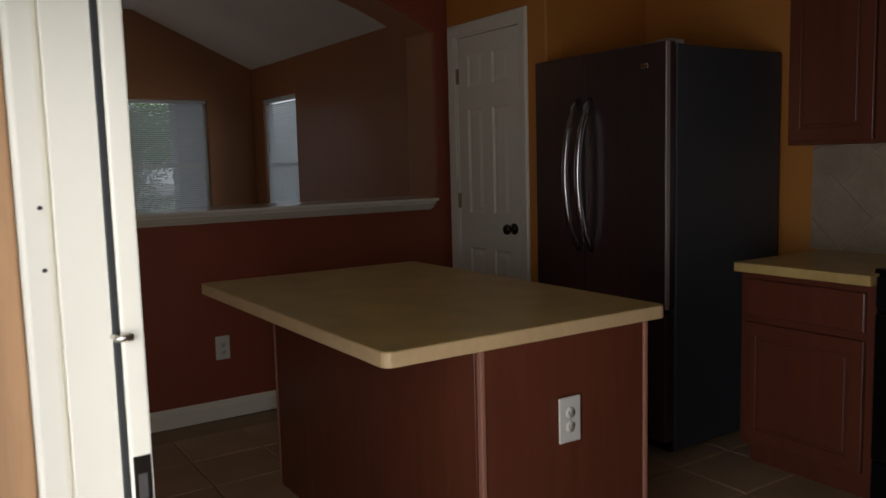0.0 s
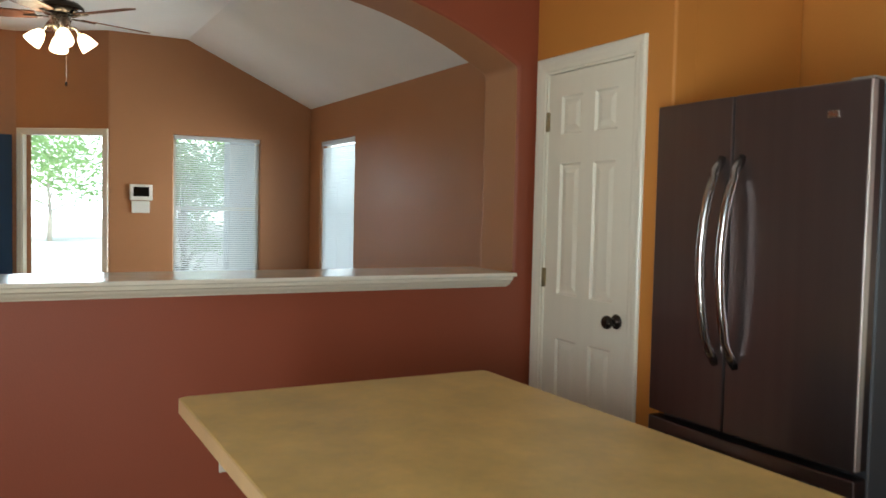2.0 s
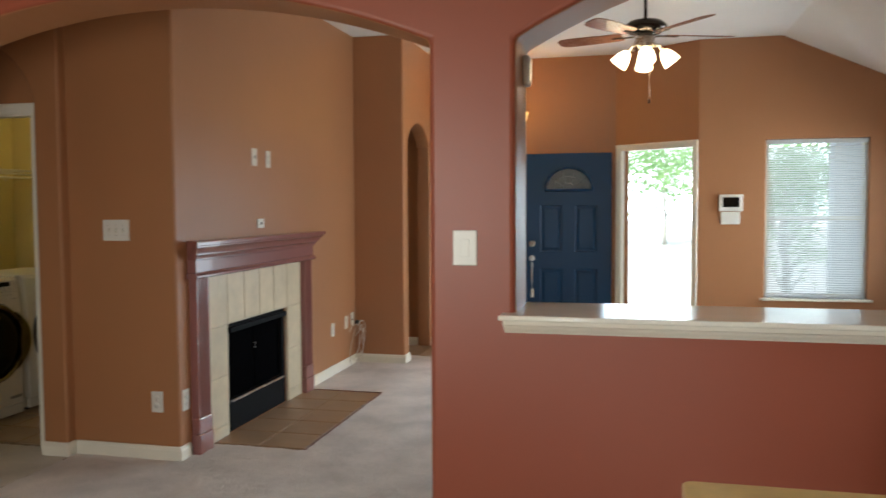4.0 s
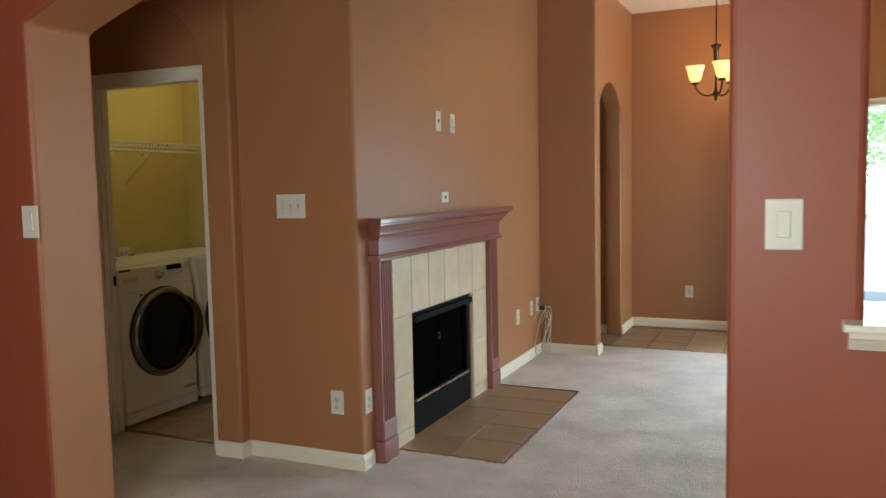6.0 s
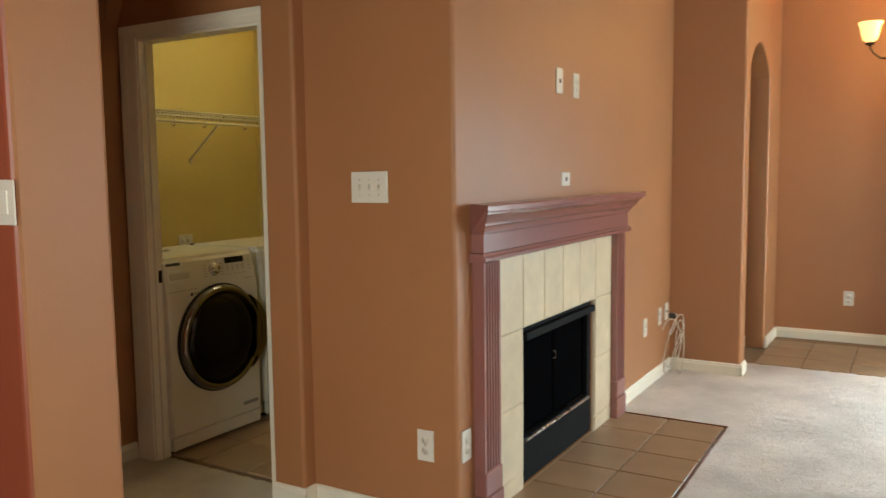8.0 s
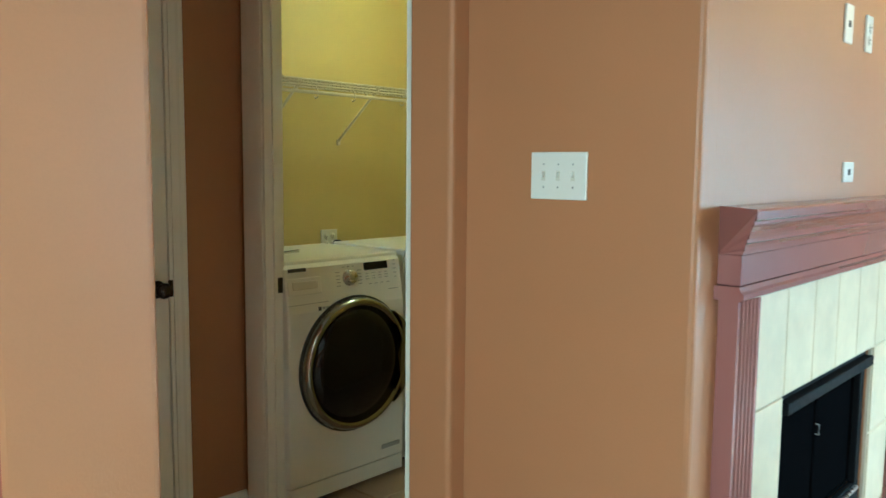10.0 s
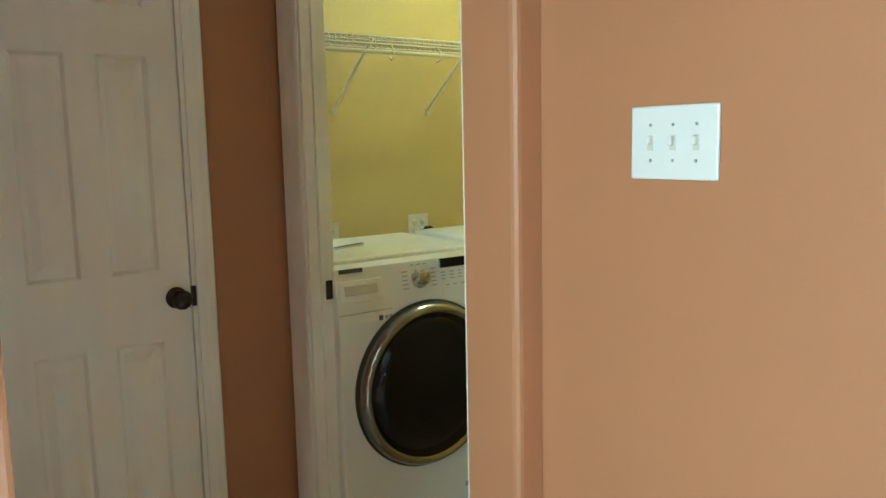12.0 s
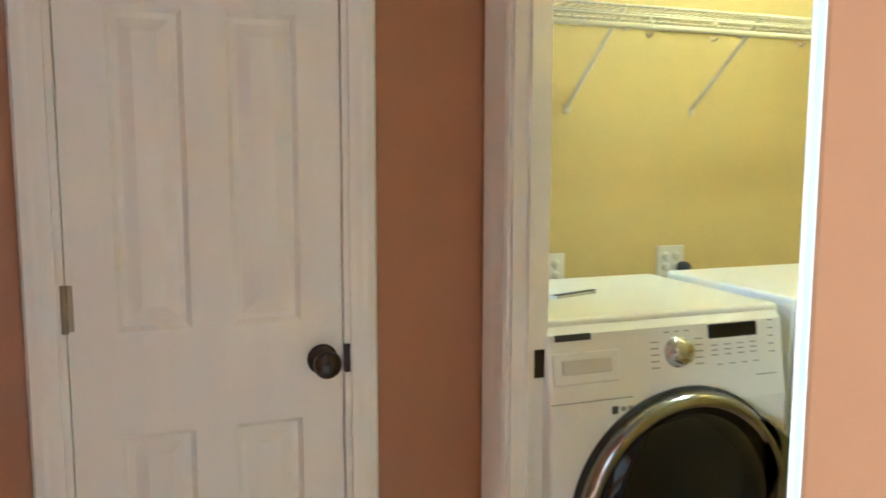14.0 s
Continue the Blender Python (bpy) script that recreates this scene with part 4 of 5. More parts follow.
for x0, x1 in zip(xs, xs[1:]):
    surround_tile(x0, x1, 0.728, 1.059)
for x0, x1 in ((0.28, 0.555), (1.465, 1.72)):
    for z0, z1 in ((0.0, 0.085), (0.085, 0.40), (0.40, 0.728)):
        surround_tile(x0, x1, z0, z1)

fb = thing("firebox", pose(1.69, 8.06, 0, 0, 0, 90), "black metal firebox with glass doors, empty", "firebox")
bm = bmesh.new()
box(0.0, 0.90, 0.40, 0.42, 0.0, 0.72, bm=bm)
box(-0.0, 0.02, 0.14, 0.40, 0.0, 0.72, bm=bm)
box(0.88, 0.90, 0.14, 0.40, 0.0, 0.72, bm=bm)
box(0.02, 0.88, 0.14, 0.40, 0.70, 0.72, bm=bm)
box(0.02, 0.88, 0.14, 0.40, 0.0, 0.20, bm=bm)
part("chamber", bm, SOOT, fb)
part("face_frame", pierced([[(0.004, 0.004), (0.896, 0.004), (0.896, 0.721), (0.004, 0.721)], [(0.05, 0.215), (0.85, 0.215), (0.85, 0.66), (0.05, 0.66)]], 0.006, 0.03, "xzy", 0.003, 1), BLACK, fb)
part("hood_lip", box(0.02, 0.88, -0.026, 0.006, 0.665, 0.70, 0.004, 2), BLACK, fb)
for x0, x1 in ((0.052, 0.448), (0.452, 0.848)):
    gd = part("glass_door", box(x0, x1, 0.034, 0.040, 0.218, 0.658), SMOKE, fb, "dark smoked glass door")
    part("door_frame", pierced([[(x0, 0.218), (x1, 0.218), (x1, 0.658), (x0, 0.658)], [(x0 + 0.010, 0.228), (x1 - 0.010, 0.228), (x1 - 0.010, 0.648), (x0 + 0.010, 0.648)]], 0.028, 0.034, "xzy"), SMOKE, gd)
part("pull", tube([(0.435, 0.026, 0.50), (0.435, 0.014, 0.50), (0.435, 0.014, 0.535), (0.435, 0.026, 0.535)], 0.0025, 8), GREYP, fb, "small metal pull")
part("lower_panel", box(0.03, 0.87, -0.004, 0.0055, 0.02, 0.195, 0.003, 1), BLACK, fb)
rail_bm = box(0.05, 0.85, -0.010, 0.006, 0.199, 0.212, 0.003, 1)
part("threshold_rail", rail_bm, NICKEL, fb, "scuffed bright door track")

hearth = structure("hearth", boxes((1.692, 2.318, 7.852, 9.36, -0.02, -0.002)), GROUTD, "tan tiled hearth flush with carpet", "hearth")
hx = (2.312 - 1.70) / 2
shared = {}
yy = 7.86
ysz = 0.2985
for j in range(5):
    for i in range(2):
        key = "tile"
        if key not in shared:
            shared[key] = put_mesh("tile", box(-hx / 2 + 0.004, hx / 2 - 0.004, -ysz / 2 + 0.004, ysz / 2 - 0.004, -0.01, 0.008, 0.003, 1), TILEH)
        ob = new("tile", shared[key])
        ob.parent = hearth
        ob.location = (1.70 + hx * (i + 0.5), yy + ysz * (j + 0.5), 0.0 + random.uniform(-0.0005, 0.0005))
structure("hearth_edge_strip", boxes((2.3185, 2.325, 7.845, 9.366, -0.01, 0.010), (1.70, 2.3185, 9.3605, 9.366, -0.01, 0.010)), CHERRY, "thin brown edge strip of hearth", "trim")

# coiled cable under the corner outlets
cb = thing("cable_coil", pose(1.70, 10.42, -0.03), "coiled white coaxial cables hanging from the outlet", "cable")
for k, (rr_, off) in enumerate(((0.10, 0.0), (0.125, 0.03), (0.085, 0.06), (0.11, 0.085))):
    loop = [(0.03 + off + 0.05 * math.sin(a + k), rr_ * 0.8 * math.sin(a) - 0.03 * k, 0.24 + rr_ * 1.7 * math.cos(a)) for a in [math.tau * i / 28 for i in range(28)]]
    part("loop", tube(loop, 0.0035, 6, closed=True), CORD, cb)
part("lead", tube([(-0.002, 0.07, 0.43), (0.05, 0.06, 0.44), (0.06, 0.03, 0.38), (0.03, 0.0, 0.30)], 0.0035, 6), CORD, cb)
part("plug", box(-0.001, 0.05, 0.055, 0.085, 0.405, 0.44, 0.006, 2), SLOT, cb, "black plug")
part("tail", tube([(0.03, 0.05, 0.06), (0.05, 0.08, 0.02), (0.10, 0.10, 0.012), (0.14, 0.04, 0.012)], 0.0035, 6), CORD, cb)

# ---- ceiling fan ----
fan = thing("ceiling_fan", pose(4.33, 9.51, 2.765), "dark wood ceiling fan with four lit glass shades", "ceiling fan")
part("canopy", lathe([(0, 0.295), (0.07, 0.295), (0.065, 0.26), (0.03, 0.24), (0, 0.24)], 24), BRONZE, fan)
part("downrod", tube([(0, 0, 0.07), (0, 0, 0.245)], 0.012, 12), BRONZE, fan)
part("motor", lathe([(0, 0.075), (0.05, 0.075), (0.12, 0.06), (0.155, 0.03), (0.155, 0.005), (0.12, -0.02), (0.06, -0.03), (0, -0.03)], 32), BRONZE, fan)
part("switch_cup", lathe([(0, -0.03), (0.065, -0.03), (0.07, -0.06), (0.06, -0.12), (0.045, -0.145), (0, -0.15)], 24), NICKEL, fan)
for k in range(5):
    a = 20 + 72 * k
    m = pose(0, 0, -0.035, 0, 0, a)
    bm = bmesh.new()
    rows = [(0.17, 0.048), (0.22, 0.058), (0.40, 0.068), (0.58, 0.070), (0.645, 0.060), (0.67, 0.035)]
    top, bot = [], []
    for x, w in rows:
        top.append([bm.verts.new((x, s * w, 0.004 + s * w * 0.21)) for s in (-1, 1)])
        bot.append([bm.verts.new((x, s * w, -0.003 + s * w * 0.21)) for s in (-1, 1)])
    for i in range(len(rows) - 1):
        bm.faces.new((top[i][0], top[i + 1][0], top[i + 1][1], top[i][1]))
        bm.faces.new((bot[i][0], bot[i][1], bot[i + 1][1], bot[i + 1][0]))
        for s in (0, 1):
            bm.faces.new((top[i][s], top[i + 1][s], bot[i + 1][s], bot[i][s]))
    for i in (0, -1):
        bm.faces.new((top[i][0], top[i][1], bot[i][1], bot[i][0]))
    bmesh.ops.recalc_face_normals(bm, faces=bm.faces[:])
    bmesh.ops.transform(bm, matrix=m, verts=bm.verts[:])
    bl = part("blade", bm, WOODB, fan)
    bm = box(0.08, 0.25, -0.016, 0.016, -0.011, -0.004, 0.002, 1)
    bmesh.ops.transform(bm, matrix=m, verts=bm.verts[:])
    part("blade_arm", bm, BRONZE, bl)
for k in range(4):
    a = 90 * k + 2
    c, s = math.cos(radians(a)), math.sin(radians(a))
    arm = part("lamp_arm", tube([(0.05 * c, 0.05 * s, -0.10), (0.10 * c, 0.10 * s, -0.115), (0.125 * c, 0.125 * s, -0.16)], 0.010, 8), NICKEL, fan)
    sh = lathe([(0.022, 0.0), (0.034, -0.012), (0.052, -0.05), (0.060, -0.085), (0.066, -0.115), (0.064, -0.116), (0.05, -0.05), (0.02, -0.004)], 20,
               pose(0.125 * c, 0.125 * s, -0.155, 0, 0, a) @ Matrix.Rotation(radians(-38), 4, "Y"))
    part("shade", sh, SHADEF, fan, "lit frosted glass shade")
    part("bulb", lathe([(0, -0.02), (0.018, -0.03), (0.028, -0.06), (0.024, -0.088), (0, -0.10)], 14,
                       pose(0.125 * c, 0.125 * s, -0.155, 0, 0, a) @ Matrix.Rotation(radians(-38), 4, "Y")), SHADEF, fan)
part("pull_chain", tube([(0.03, -0.03, -0.145), (0.03, -0.035, -0.50)], 0.0014, 5), NICKEL, fan)
part("chain_fob", lathe([(0, -0.50), (0.008, -0.51), (0.009, -0.53), (0, -0.545)], 10, pose(0.03, -0.035, 0)), BRONZE, fan)

# ---- entry chandelier ----
ch = thing("chandelier", pose(3.01, 11.45, 2.15), "bronze chandelier with three lit frosted glass shades", "chandelier")
part("stem", lathe([(0, 0), (0.012, 0.0), (0.022, 0.02), (0.028, 0.04), (0.014, 0.06), (0.009, 0.10), (0.008, 0.30), (0.02, 0.33), (0.026, 0.42), (0.045, 0.44), (0.046, 0.45), (0.012, 0.46), (0, 0.47)], 20), BRONZE, ch)
part("finial", lathe([(0, -0.03), (0.010, -0.02), (0.013, -0.01), (0.008, 0.0), (0, 0.001)], 14), BRONZE, ch)
part("hanging_rod", tube([(0, 0, 0.46), (0, 0, 0.90)], 0.006, 8), BRONZE, ch)
part("ceiling_canopy", lathe([(0, 0.91), (0.065, 0.91), (0.06, 0.885), (0.02, 0.87), (0, 0.87)], 24), BRONZE, ch)
for a in (172, 52, -68):
    c, s = math.cos(radians(a)), math.sin(radians(a))
    pth = [(r * c, r * s, z) for r, z in ((0.02, 0.03), (0.06, 0.02), (0.11, 0.03), (0.15, 0.065), (0.175, 0.105), (0.178, 0.13))]
    arm = part("arm", tube(pth, 0.008, 10), BRONZE, ch)
    part("cup", lathe([(0, 0), (0.028, 0), (0.034, 0.018), (0.02, 0.022), (0, 0.022)], 16, pose(0.178 * c, 0.178 * s, 0.125)), BRONZE, arm)
    part("shade", lathe([(0.024, 0), (0.045, 0.012), (0.058, 0.05), (0.066, 0.10), (0.082, 0.135), (0.080, 0.137), (0.062, 0.10), (0.053, 0.05), (0.02, 0.006)], 24,
                        pose(0.178 * c, 0.178 * s, 0.148)), SHADE, arm, "lit frosted bell glass shade")


# ---- washer and dryer ----
def laundry_machine(name, m, label, face):
    o = thing(name, m, label, name)
    w, h, d = 0.625, 0.998, 0.56
    bm = box(0, w, 0.055, d, 0.025, h - 0.002, 0.010, 3)
    part("cabinet", bm, WHITEM, o)
    part("top_lid", box(-0.002, w + 0.002, 0.047, d + 0.002, h - 0.03, h + 0.004, 0.010, 3), WHITEM, o)
    fp = [(0.02, 0.10), (0.002, 0.10), (0.0, 0.12), (0.0, 0.80), (0.004, 0.82), (0.030, 0.972), (0.045, 0.987), (0.06, 0.987), (0.06, 0.10)]
    bm = extrude_profile(fp, 0.004, w - 0.004, "yzx")
    es = [e for e in bm.edges if len(e.link_faces) == 2 and e.calc_face_angle() > 1.2]
    bmesh.ops.bevel(bm, geom=es, offset=0.008, segments=3, affect="EDGES", profile=0.5)
    part("front_panel", bm, WHITEM, o)
    part("kick_panel", box(0.004, w - 0.004, 0.004, 0.03, 0.03, 0.098, 0.004, 2), WHITEM, o)
    cx, cz, r = 0.335, 0.558, 0.277
    M = pose(cx, 0, cz, 90)
    dr = part("door", lathe([(0.225, 0.0), (r, 0.0), (r, 0.018), (r - 0.006, 0.034), (r - 0.018, 0.044), (r - 0.028, 0.042), (r - 0.035, 0.03), (0.225, 0.02)], 64, M), DOORRING, o, "chrome ringed round door")
    part("door_glass", lathe([(0.0, 0.056), (0.10, 0.053), (0.17, 0.046), (r - 0.033, 0.034), (r - 0.033, 0.02), (0, 0.02)], 48, M), DARKGL, dr, "dark domed door glass")
    arcs = [radians(-46 + 92 * k / 16) for k in range(17)]
    swell = [0.004 + 0.046 * math.cos(a * math.pi / 2 / radians(46)) ** 1.3 if abs(a) < radians(45.9) else 0.004 for a in arcs]
    crescent = [(cx + (r + e) * math.cos(a), cz + (r + e) * math.sin(a)) for a, e in zip(arcs, swell)] + [(cx + (r - 0.003) * math.cos(a), cz + (r - 0.003) * math.sin(a)) for a in arcs[::-1]]
    bm = extrude_profile(crescent, -0.040, -0.001, "xzy")
    es = [e for e in bm.edges if len(e.link_faces) == 2 and e.calc_face_angle() > 1.0]
    bmesh.ops.bevel(bm, geom=es, offset=0.006, segments=2, affect="EDGES", profile=0.5)
    part("door_grip", bm, DOORRING, dr, "chrome crescent door grip")
    # black ring puts in the gap's shade; no real recess is cut
    part("door_gap_ring", lathe([(r + 0.001, 0.0), (r + 0.008, 0.0), (r + 0.008, 0.006), (r + 0.001, 0.010)], 64, M), RUBBER, dr, "black ring that paints the shade of the gap round the door")
    if face:
        lean = math.atan2(0.024, 0.135)
        def on(x, z, bm):
            bmesh.ops.transform(bm, matrix=Matrix.Translation((x, 0.004 + (z - 0.82) * 0.178, z)) @ Matrix.Rotation(-lean, 4, "X"), verts=bm.verts[:])
            return bm
        part("selector_dial", on(0.325, 0.915, lathe([(0, 0), (0.034, 0), (0.034, 0.006), (0.028, 0.008), (0.026, 0.028), (0.022, 0.032), (0, 0.033)], 28, pose(0, 0, 0, 90))), NICKEL, o, "satin metal selector dial")
        part("display", on(0.476, 0.953, box(-0.066, 0.066, -0.006, 0.002, -0.016, 0.016, 0.001, 1)), DARKGL, o, "black display window")
        part("badge", on(0.066, 0.966, box(-0.042, 0.042, -0.005, 0.002, -0.007, 0.007)), SLOT, o, "small dark badge")
        dw = part("soap_drawer", on(0.094, 0.902, box(-0.080, 0.080, -0.006, 0.004, -0.034, 0.034, 0.003, 2)), WHITEM, o)
        part("drawer_grip", on(0.094, 0.907, box(-0.06, 0.06, -0.008, -0.005, -0.018, 0.014, 0.002, 1)), TOGGLE, dw)
        slope = Matrix.Translation((0, 0.004, 0.82)) @ Matrix.Rotation(-lean, 4, "X")
        marks = [(0.325 + sx * 0.058, 0.011, 0.0665 + k * 0.014) for k in range(5) for sx in (-1, 1)]
        marks += [(0.300 + k * 0.026, 0.007, 0.142) for k in range(3)]
        marks += [(0.425 + k * 0.036, 0.009, 0.104 - q * 0.011) for k in range(4) for q in range(3)]
        marks += [(0.437 + k * 0.034, 0.008, 0.060) for k in range(4)]
        marks += [(0.585, 0.008, 0.150 - q * 0.018) for q in range(5)] + [(0.565, 0.028, 0.028)]
        for mx_, half_w, mz in marks:
            bm = box(mx_ - half_w, mx_ + half_w, -0.001, 0.001, mz - 0.0015, mz + 0.0015)
            bmesh.ops.transform(bm, matrix=slope, verts=bm.verts[:])
            part("printed_mark", bm, GREYP, o)
        part("drain_cover", box(0.49, 0.60, -0.002, 0.003, 0.145, 0.165, 0.002, 1), GREYP, o)
        part("panel_mark", box(0.150, 0.164, -0.0015, 0.001, 0.800, 0.816), SLOT, o)
        for mx_ in (0.172, 0.190):
            part("panel_mark", box(mx_, mx_ + 0.011, -0.0015, 0.001, 0.804, 0.814), GREYP, o)
        part("panel_seam", box(0.004, 0.20, -0.0012, 0.001, 0.8325, 0.8345), GREYP, o)
    for x in (0.05, w - 0.05):
        for y in (0.08, d - 0.06):
            part("foot", lathe([(0, 0), (0.022, 0), (0.022, 0.02), (0.01, 0.026), (0, 0.026)], 12, pose(x, y, 0)), BLACK, o)
    return o


laundry_machine("washing_machine", pose(0.02, 7.567, 0, 0, 0, 90), "white front-loading washing machine with chrome ringed door", True)
laundry_machine("dryer", pose(-0.01, 8.275, 0, 0, 0, 90), "white front-loading dryer beside the washing machine", False)
bk = thing("manual", pose(-0.36, 7.76, 1.003, 0, 0, 18), "thin paper manual lying on the washing machine", "booklet")
part("cover", box(-0.10, 0.10, -0.07, 0.07, 0, 0.004, 0.0008, 1), PAPER, bk)
part("pages", box(-0.095, 0.095, -0.066, 0.064, 0.0042, 0.007, 0.0008, 1), PAPER, bk)
part("dark_spine", box(0.085, 0.10, -0.07, 0.07, 0.0072, 0.0085), SLOT, bk)
pg = thing("power_plug", pose(-1.021, 8.665, 0.935, 0, 0, 90), "black power plug in the laundry outlet", "plug")
part("plug_body", lathe([(0, 0), (0.022, 0), (0.024, 0.03), (0.016, 0.045), (0, 0.047)], 16, pose(0, 0, 0, 90)), RUBBER, pg)
part("cord", tube([(0, -0.045, 0), (0.01, -0.075, -0.02), (0.03, -0.08, -0.20), (0.05, -0.06, -0.45), (0.06, -0.03, -0.90)], 0.005, 7), RUBBER, pg)

# ---- wire shelf ----
ws = thing("wire_shelf", pose(-1.03, 7.60, 1.795), "white coated wire shelf with diagonal braces on yellow wall", "shelf")
for x, z, r in ((0.01, 0, 0.0042), (0.12, 0, 0.0042), (0.235, 0, 0.0042), (0.345, 0, 0.0045), (0.352, -0.03, 0.0042), (0.360, -0.062, 0.0085)):
    part("rail", tube([(x, 0, z), (x, 1.72, z)], r, 8), COATED, ws)
for y in (0.30, 0.66, 0.90, 1.25):
    part("hook", tube([(0.352, y, -0.03), (0.372, y, -0.06), (0.366, y, -0.085), (0.350, y, -0.09), (0.340, y, -0.078)], 0.0035, 7), COATED, ws, "small coated rod hook")
wire = put_mesh("cross_wire", tube([(0.005, 0, 0.005), (0.345, 0, 0.005), (0.352, 0, -0.002), (0.352, 0, -0.045)], 0.0022, 5), COATED)
for i in range(64):
    ob = new("cross_wire", wire)
    ob.parent = ws
    ob.location = (0, 0.02 + i * 0.0267, 0)
for y in (0.575, 1.09):
    br = part("brace", tube([(0.345, y, -0.005), (0.012, y, -0.275), (0.004, y, -0.285)], 0.0075, 8), COATED, ws, "white diagonal brace")
    part("brace_foot", box(0.0, 0.012, y - 0.012, y + 0.012, -0.305, -0.27, 0.003, 1), COATED, br)
for y in (0.30, 0.80, 1.30):
    part("wall_clip", box(0.0, 0.014, y - 0.008, y + 0.008, -0.014, 0.010, 0.002, 1), COATED, ws)

# ---- backsplash ----
bs = structure("backsplash", boxes((6.932, 6.939, 2.4, 4.285, 0.872, 1.345)), GROUTL, "tiled backsplash behind the worktop", "backsplash")


def clip(poly, axis, limit, sign):
    """The part of a flat outline on one side of a line."""
    out = []
    for i, p in enumerate(poly):
        q = poly[(i + 1) % len(poly)]
        ip, iq = (p[axis] - limit) * sign <= 0, (q[axis] - limit) * sign <= 0
        if ip:
            out.append(p)
        if ip != iq:
            u = (limit - p[axis]) / (q[axis] - p[axis])
            out.append((p[0] + (q[0] - p[0]) * u, p[1] + (q[1] - p[1]) * u))
    return out


half = 0.205 / math.sqrt(2)
for i in range(-1, 16):
    for j in range(-1, 5):
        cy, cz = 4.285 - i * half, 0.875 + j * half
        if (i + j) % 2:
            continue
        k = half - 0.003
        poly = [(cy - k, cz), (cy, cz - k), (cy + k, cz), (cy, cz + k)]
        for axis, limit, sign in ((0, 4.282, 1), (0, 2.41, -1), (1, 1.342, 1), (1, 0.875, -1)):
            poly = clip(poly, axis, limit, sign) if len(poly) > 2 else []
        if len(poly) > 2:
            part("tile", extrude_profile(poly, 6.926, 6.933, "yzx"), TILEB, bs)

# ---- outdoors ----
g = structure("ground", boxes((-400, 400, -400, 0.55, -0.30, -0.16), (-400, -1.2, 0.55, 12.4, -0.30, -0.16), (7.2, 400, 0.55, 12.4, -0.30, -0.16), (-400, 400, 12.4, 400, -0.30, -0.16)),
              GRASS, "lawn ground around the house", "ground")
structure("patio", boxes((-1.1, 3.655, 0.6, 3.495, -0.2, -0.04)), CONC, "pale concrete patio outside the back door", "patio")
structure("porch", boxes((3.9, 6.6, 11.61, 13.4, -0.2, -0.03)), CONC, "pale concrete porch at the front door", "porch")
structure("driveway", boxes((-90.0, 90.0, 13.42, 320.0, -0.22, -0.10), (7.25, 60.0, 8.0, 13.42, -0.22, -0.10)), CONC, "sunlit pale concrete driveway and street", "driveway")
tw = part("outer_board", box(-0.12, -0.058, -0.028, 0.0, 0.0, 2.12, 0.004, 2), mat("tan_wood_board", (0.45, 0.25, 0.12), 0.7, var=0.2, big=3, fine=20, bump=0.2, stretch=(9, 9, 0.8)), bd, "bare tan wood board")
ev = structure("wall_exterior_back", boxes((3.55, 3.655, 3.30, 3.495, -0.1, 2.9), (3.55, 3.655, 0.68, 1.90, -0.1, 2.9)), BRICK, "tan brick outer wall beside the back door", "wall")
pp = thing("porch_pier", pose(6.42, 13.05, -0.16), "grey painted porch pier beyond the front window", "pier")
part("shaft", box(0, 0.95, 0.0, 0.3, 0.0, 3.2, 0.01, 2), SIDING, pp)
for k in range(13):
    part("siding_board", extrude_profile([(0, 0.03 + k * 0.21), (-0.016, 0.03 + k * 0.21), (-0.004, 0.232 + k * 0.21), (0, 0.232 + k * 0.21)], 0.0, 0.95, "yzx"), SIDING, pp)
# out of view; added so its overhang keeps sun off the porch pier
structure("roof", boxes((-1.4, 7.5, 3.75, 13.5, 3.32, 3.46)), BARK, "unseen flat roof added to shade the porch and its pier", "roof")


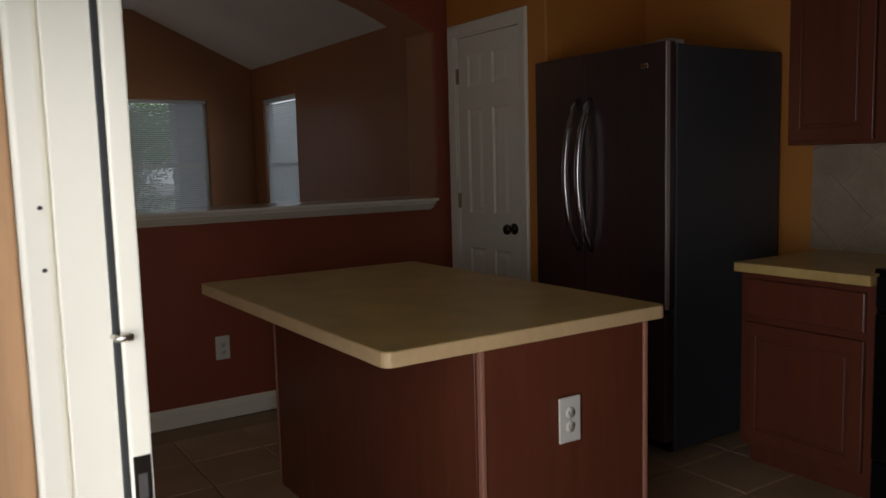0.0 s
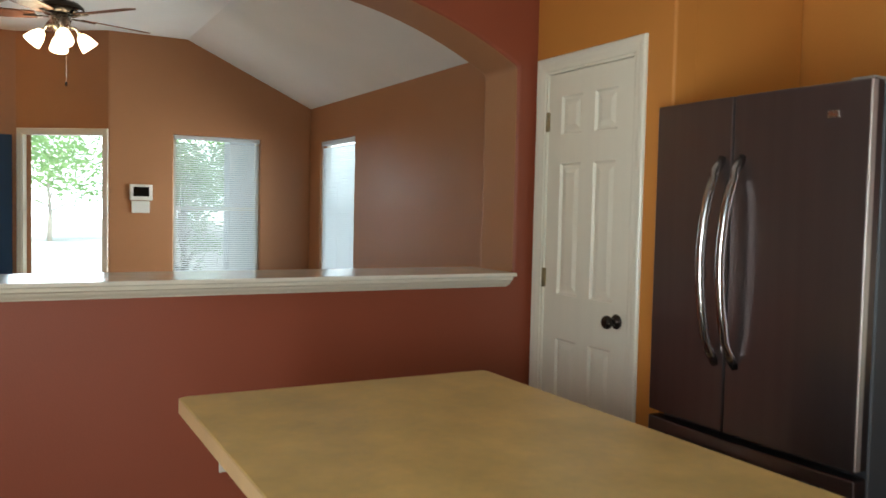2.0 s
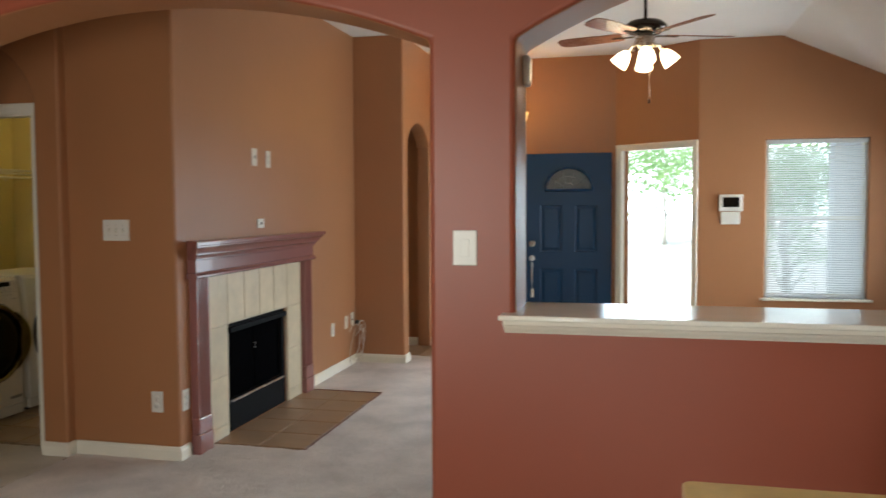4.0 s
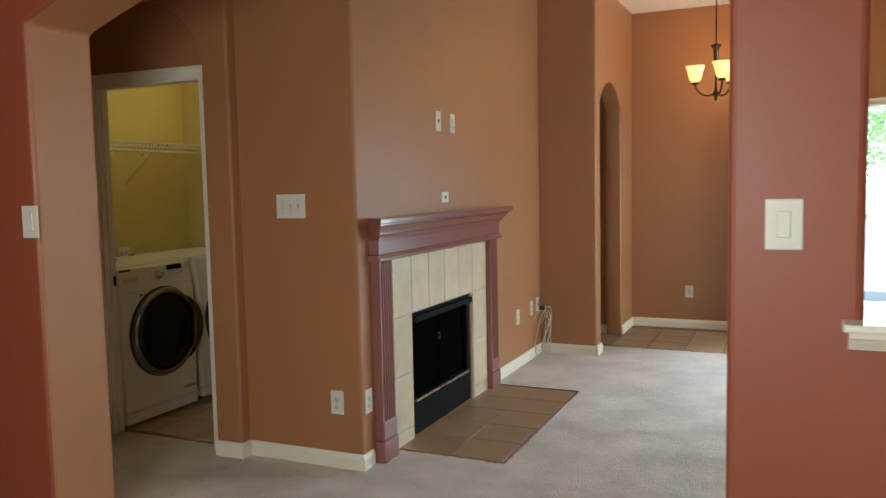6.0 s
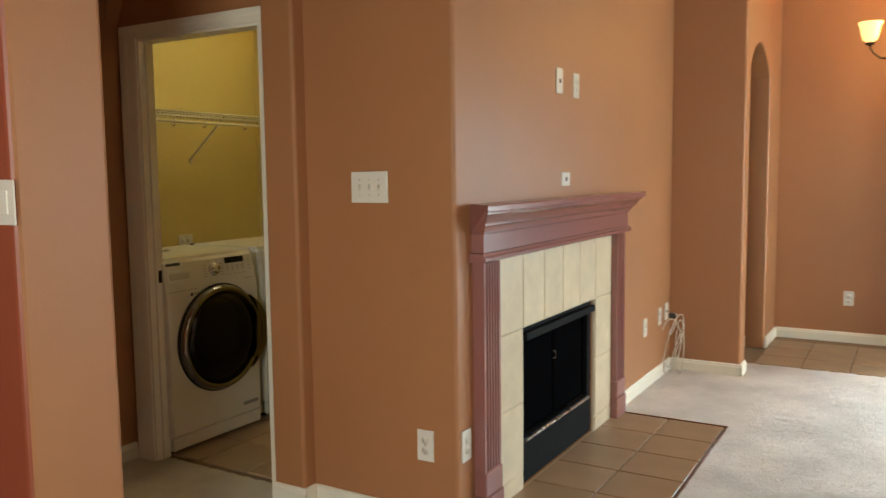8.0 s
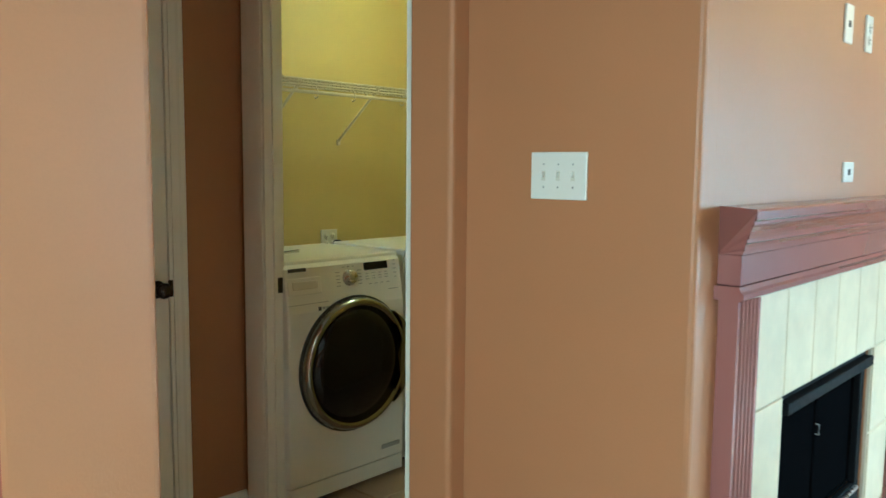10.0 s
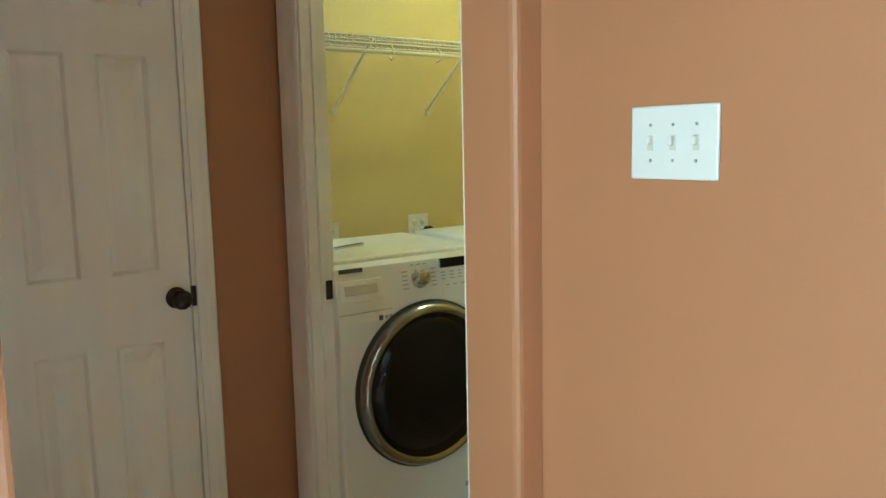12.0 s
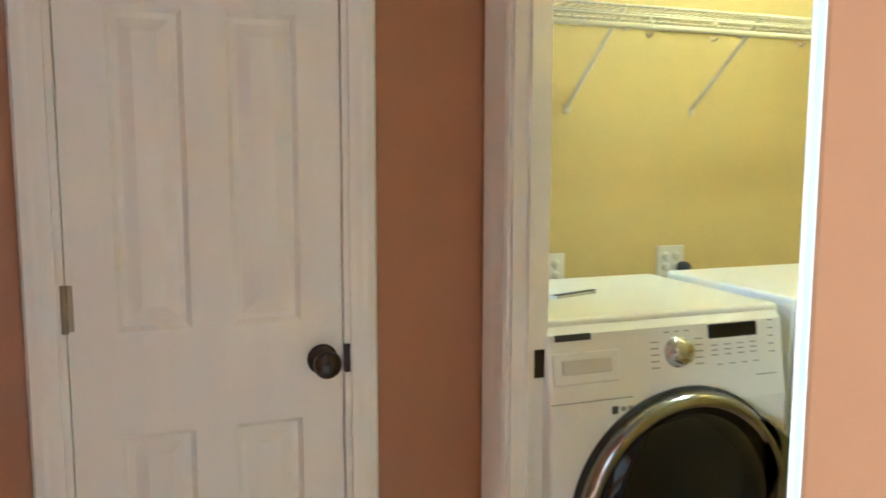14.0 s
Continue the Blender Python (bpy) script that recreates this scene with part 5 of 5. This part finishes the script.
def tree(x, y, h, spread, seed, label, z0=-0.16, clumps=60, per=26, size=0.16, low=0.42):
    rng = random.Random(seed)
    o = thing("tree", pose(x, y, z0), label, "tree", "trees of the front yard")
    bm = tube([(0, 0, 0), (0.04, 0.02, h * 0.25), (-0.03, 0.05, h * 0.5), (0.02, 0.0, h * 0.8)], 0.03 * h ** 0.6 + 0.01, 10, taper=[1.2, 0.9, 0.7, 0.3])
    tips = []
    for k in range(9):
        a = k * 2.4 + rng.random()
        zz = h * (low + 0.05 * k)
        tip = (spread * 0.8 * math.cos(a) * rng.uniform(0.6, 1), spread * 0.8 * math.sin(a) * rng.uniform(0.6, 1), zz + h * 0.18)
        tube([(0, 0, zz - h * 0.05), (tip[0] * 0.5, tip[1] * 0.5, zz + h * 0.06), tip], 0.035, 6, bm, taper=[1, 0.7, 0.3])
        tips.append(tip)
    part("trunk", bm, BARK, o)
    vs, fs = [], []
    for k in range(clumps):
        t = tips[k % len(tips)]
        c = Vector((t[0] * rng.uniform(0.4, 1.25), t[1] * rng.uniform(0.4, 1.25), t[2] + rng.uniform(-0.12, 0.22) * h))
        for q in range(per):
            p = c + Vector((rng.gauss(0, 1), rng.gauss(0, 1), rng.gauss(0, 0.7))) * spread * 0.16
            u = Vector((rng.gauss(0, 1), rng.gauss(0, 1), rng.gauss(0, 0.6))).normalized()
            v = u.cross(Vector((rng.gauss(0, 1), rng.gauss(0, 1), rng.gauss(0, 1)))).normalized()
            s = size * rng.uniform(0.6, 1.3)
            n = len(vs)
            vs += [tuple(p - u * s), tuple(p + v * s * 0.4), tuple(p + u * s), tuple(p - v * s * 0.4)]
            fs.append((n, n + 1, n + 2, n + 3))
    me = bpy.data.meshes.new("crown")
    me.from_pydata(vs, [], fs)
    me.materials.append(LEAF)
    ob = new("crown", me)
    ob.parent = o


tree(5.4, 36.0, 4.3, 3.2, 5, "leafy green tree across the street", clumps=85, per=40, size=0.12, low=0.32)
tree(11.5, 40.0, 5.2, 3.6, 9, "broad leafy green tree far off", clumps=110, per=40, size=0.14, low=0.2)

tree(6.35, 15.6, 2.7, 0.62, 21, "small dense leafy tree beside the porch pier", clumps=75, per=40, size=0.045, low=0.16)
# added curved wall that glows, giving the far view its blown-out haze
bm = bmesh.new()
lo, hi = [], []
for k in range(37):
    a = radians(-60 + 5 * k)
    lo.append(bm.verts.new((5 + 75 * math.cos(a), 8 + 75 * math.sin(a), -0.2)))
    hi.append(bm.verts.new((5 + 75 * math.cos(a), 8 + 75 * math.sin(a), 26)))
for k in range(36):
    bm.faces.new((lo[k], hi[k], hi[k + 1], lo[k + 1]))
structure("backdrop", bm, glow("glowing_backdrop", (0.84, 0.94, 1.0), 1.5), "added glowing backdrop standing in for the overexposed distance", "backdrop")

# ---- floor tiles ----
floor_k, floor_l = bpy.data.objects["floor"], bpy.data.objects["floor_living"]
tile_field(floor_k, "floor_tile", 3.75, 6.93, 2.0, 6.2, 0.333, TILEF, 0.003, inside=lambda x, y: y < 6.2 - 0.15)
tile_field(floor_l, "floor_tile", 2.19, 4.85, 10.96, 12.05, 0.31, TILEF, 0.006, inside=lambda x, y: (x - 4.06) * 0.574 + (y - 12.06) * 0.8 < -0.08 and y < 11.95)
tile_field(floor_l, "floor_tile", -0.15, 1.12, 7.60, 9.33, 0.31, TILEF, 0.006)
bm = bmesh.new()
for i in range(12):
    for j in range(8):
        x, y = -0.25 + i * 0.333, 3.64 + j * 0.333
        if x + 0.32 < 3.74 and y + 0.32 < 6.2:
            box(x, x + 0.326, y, y + 0.326, -0.009, 0.003, bm=bm)
tf = new("tile_rest", put_mesh("tile_rest", bm, TILEF))
tf.parent = floor_k
tagged(tf, kind="stuff")
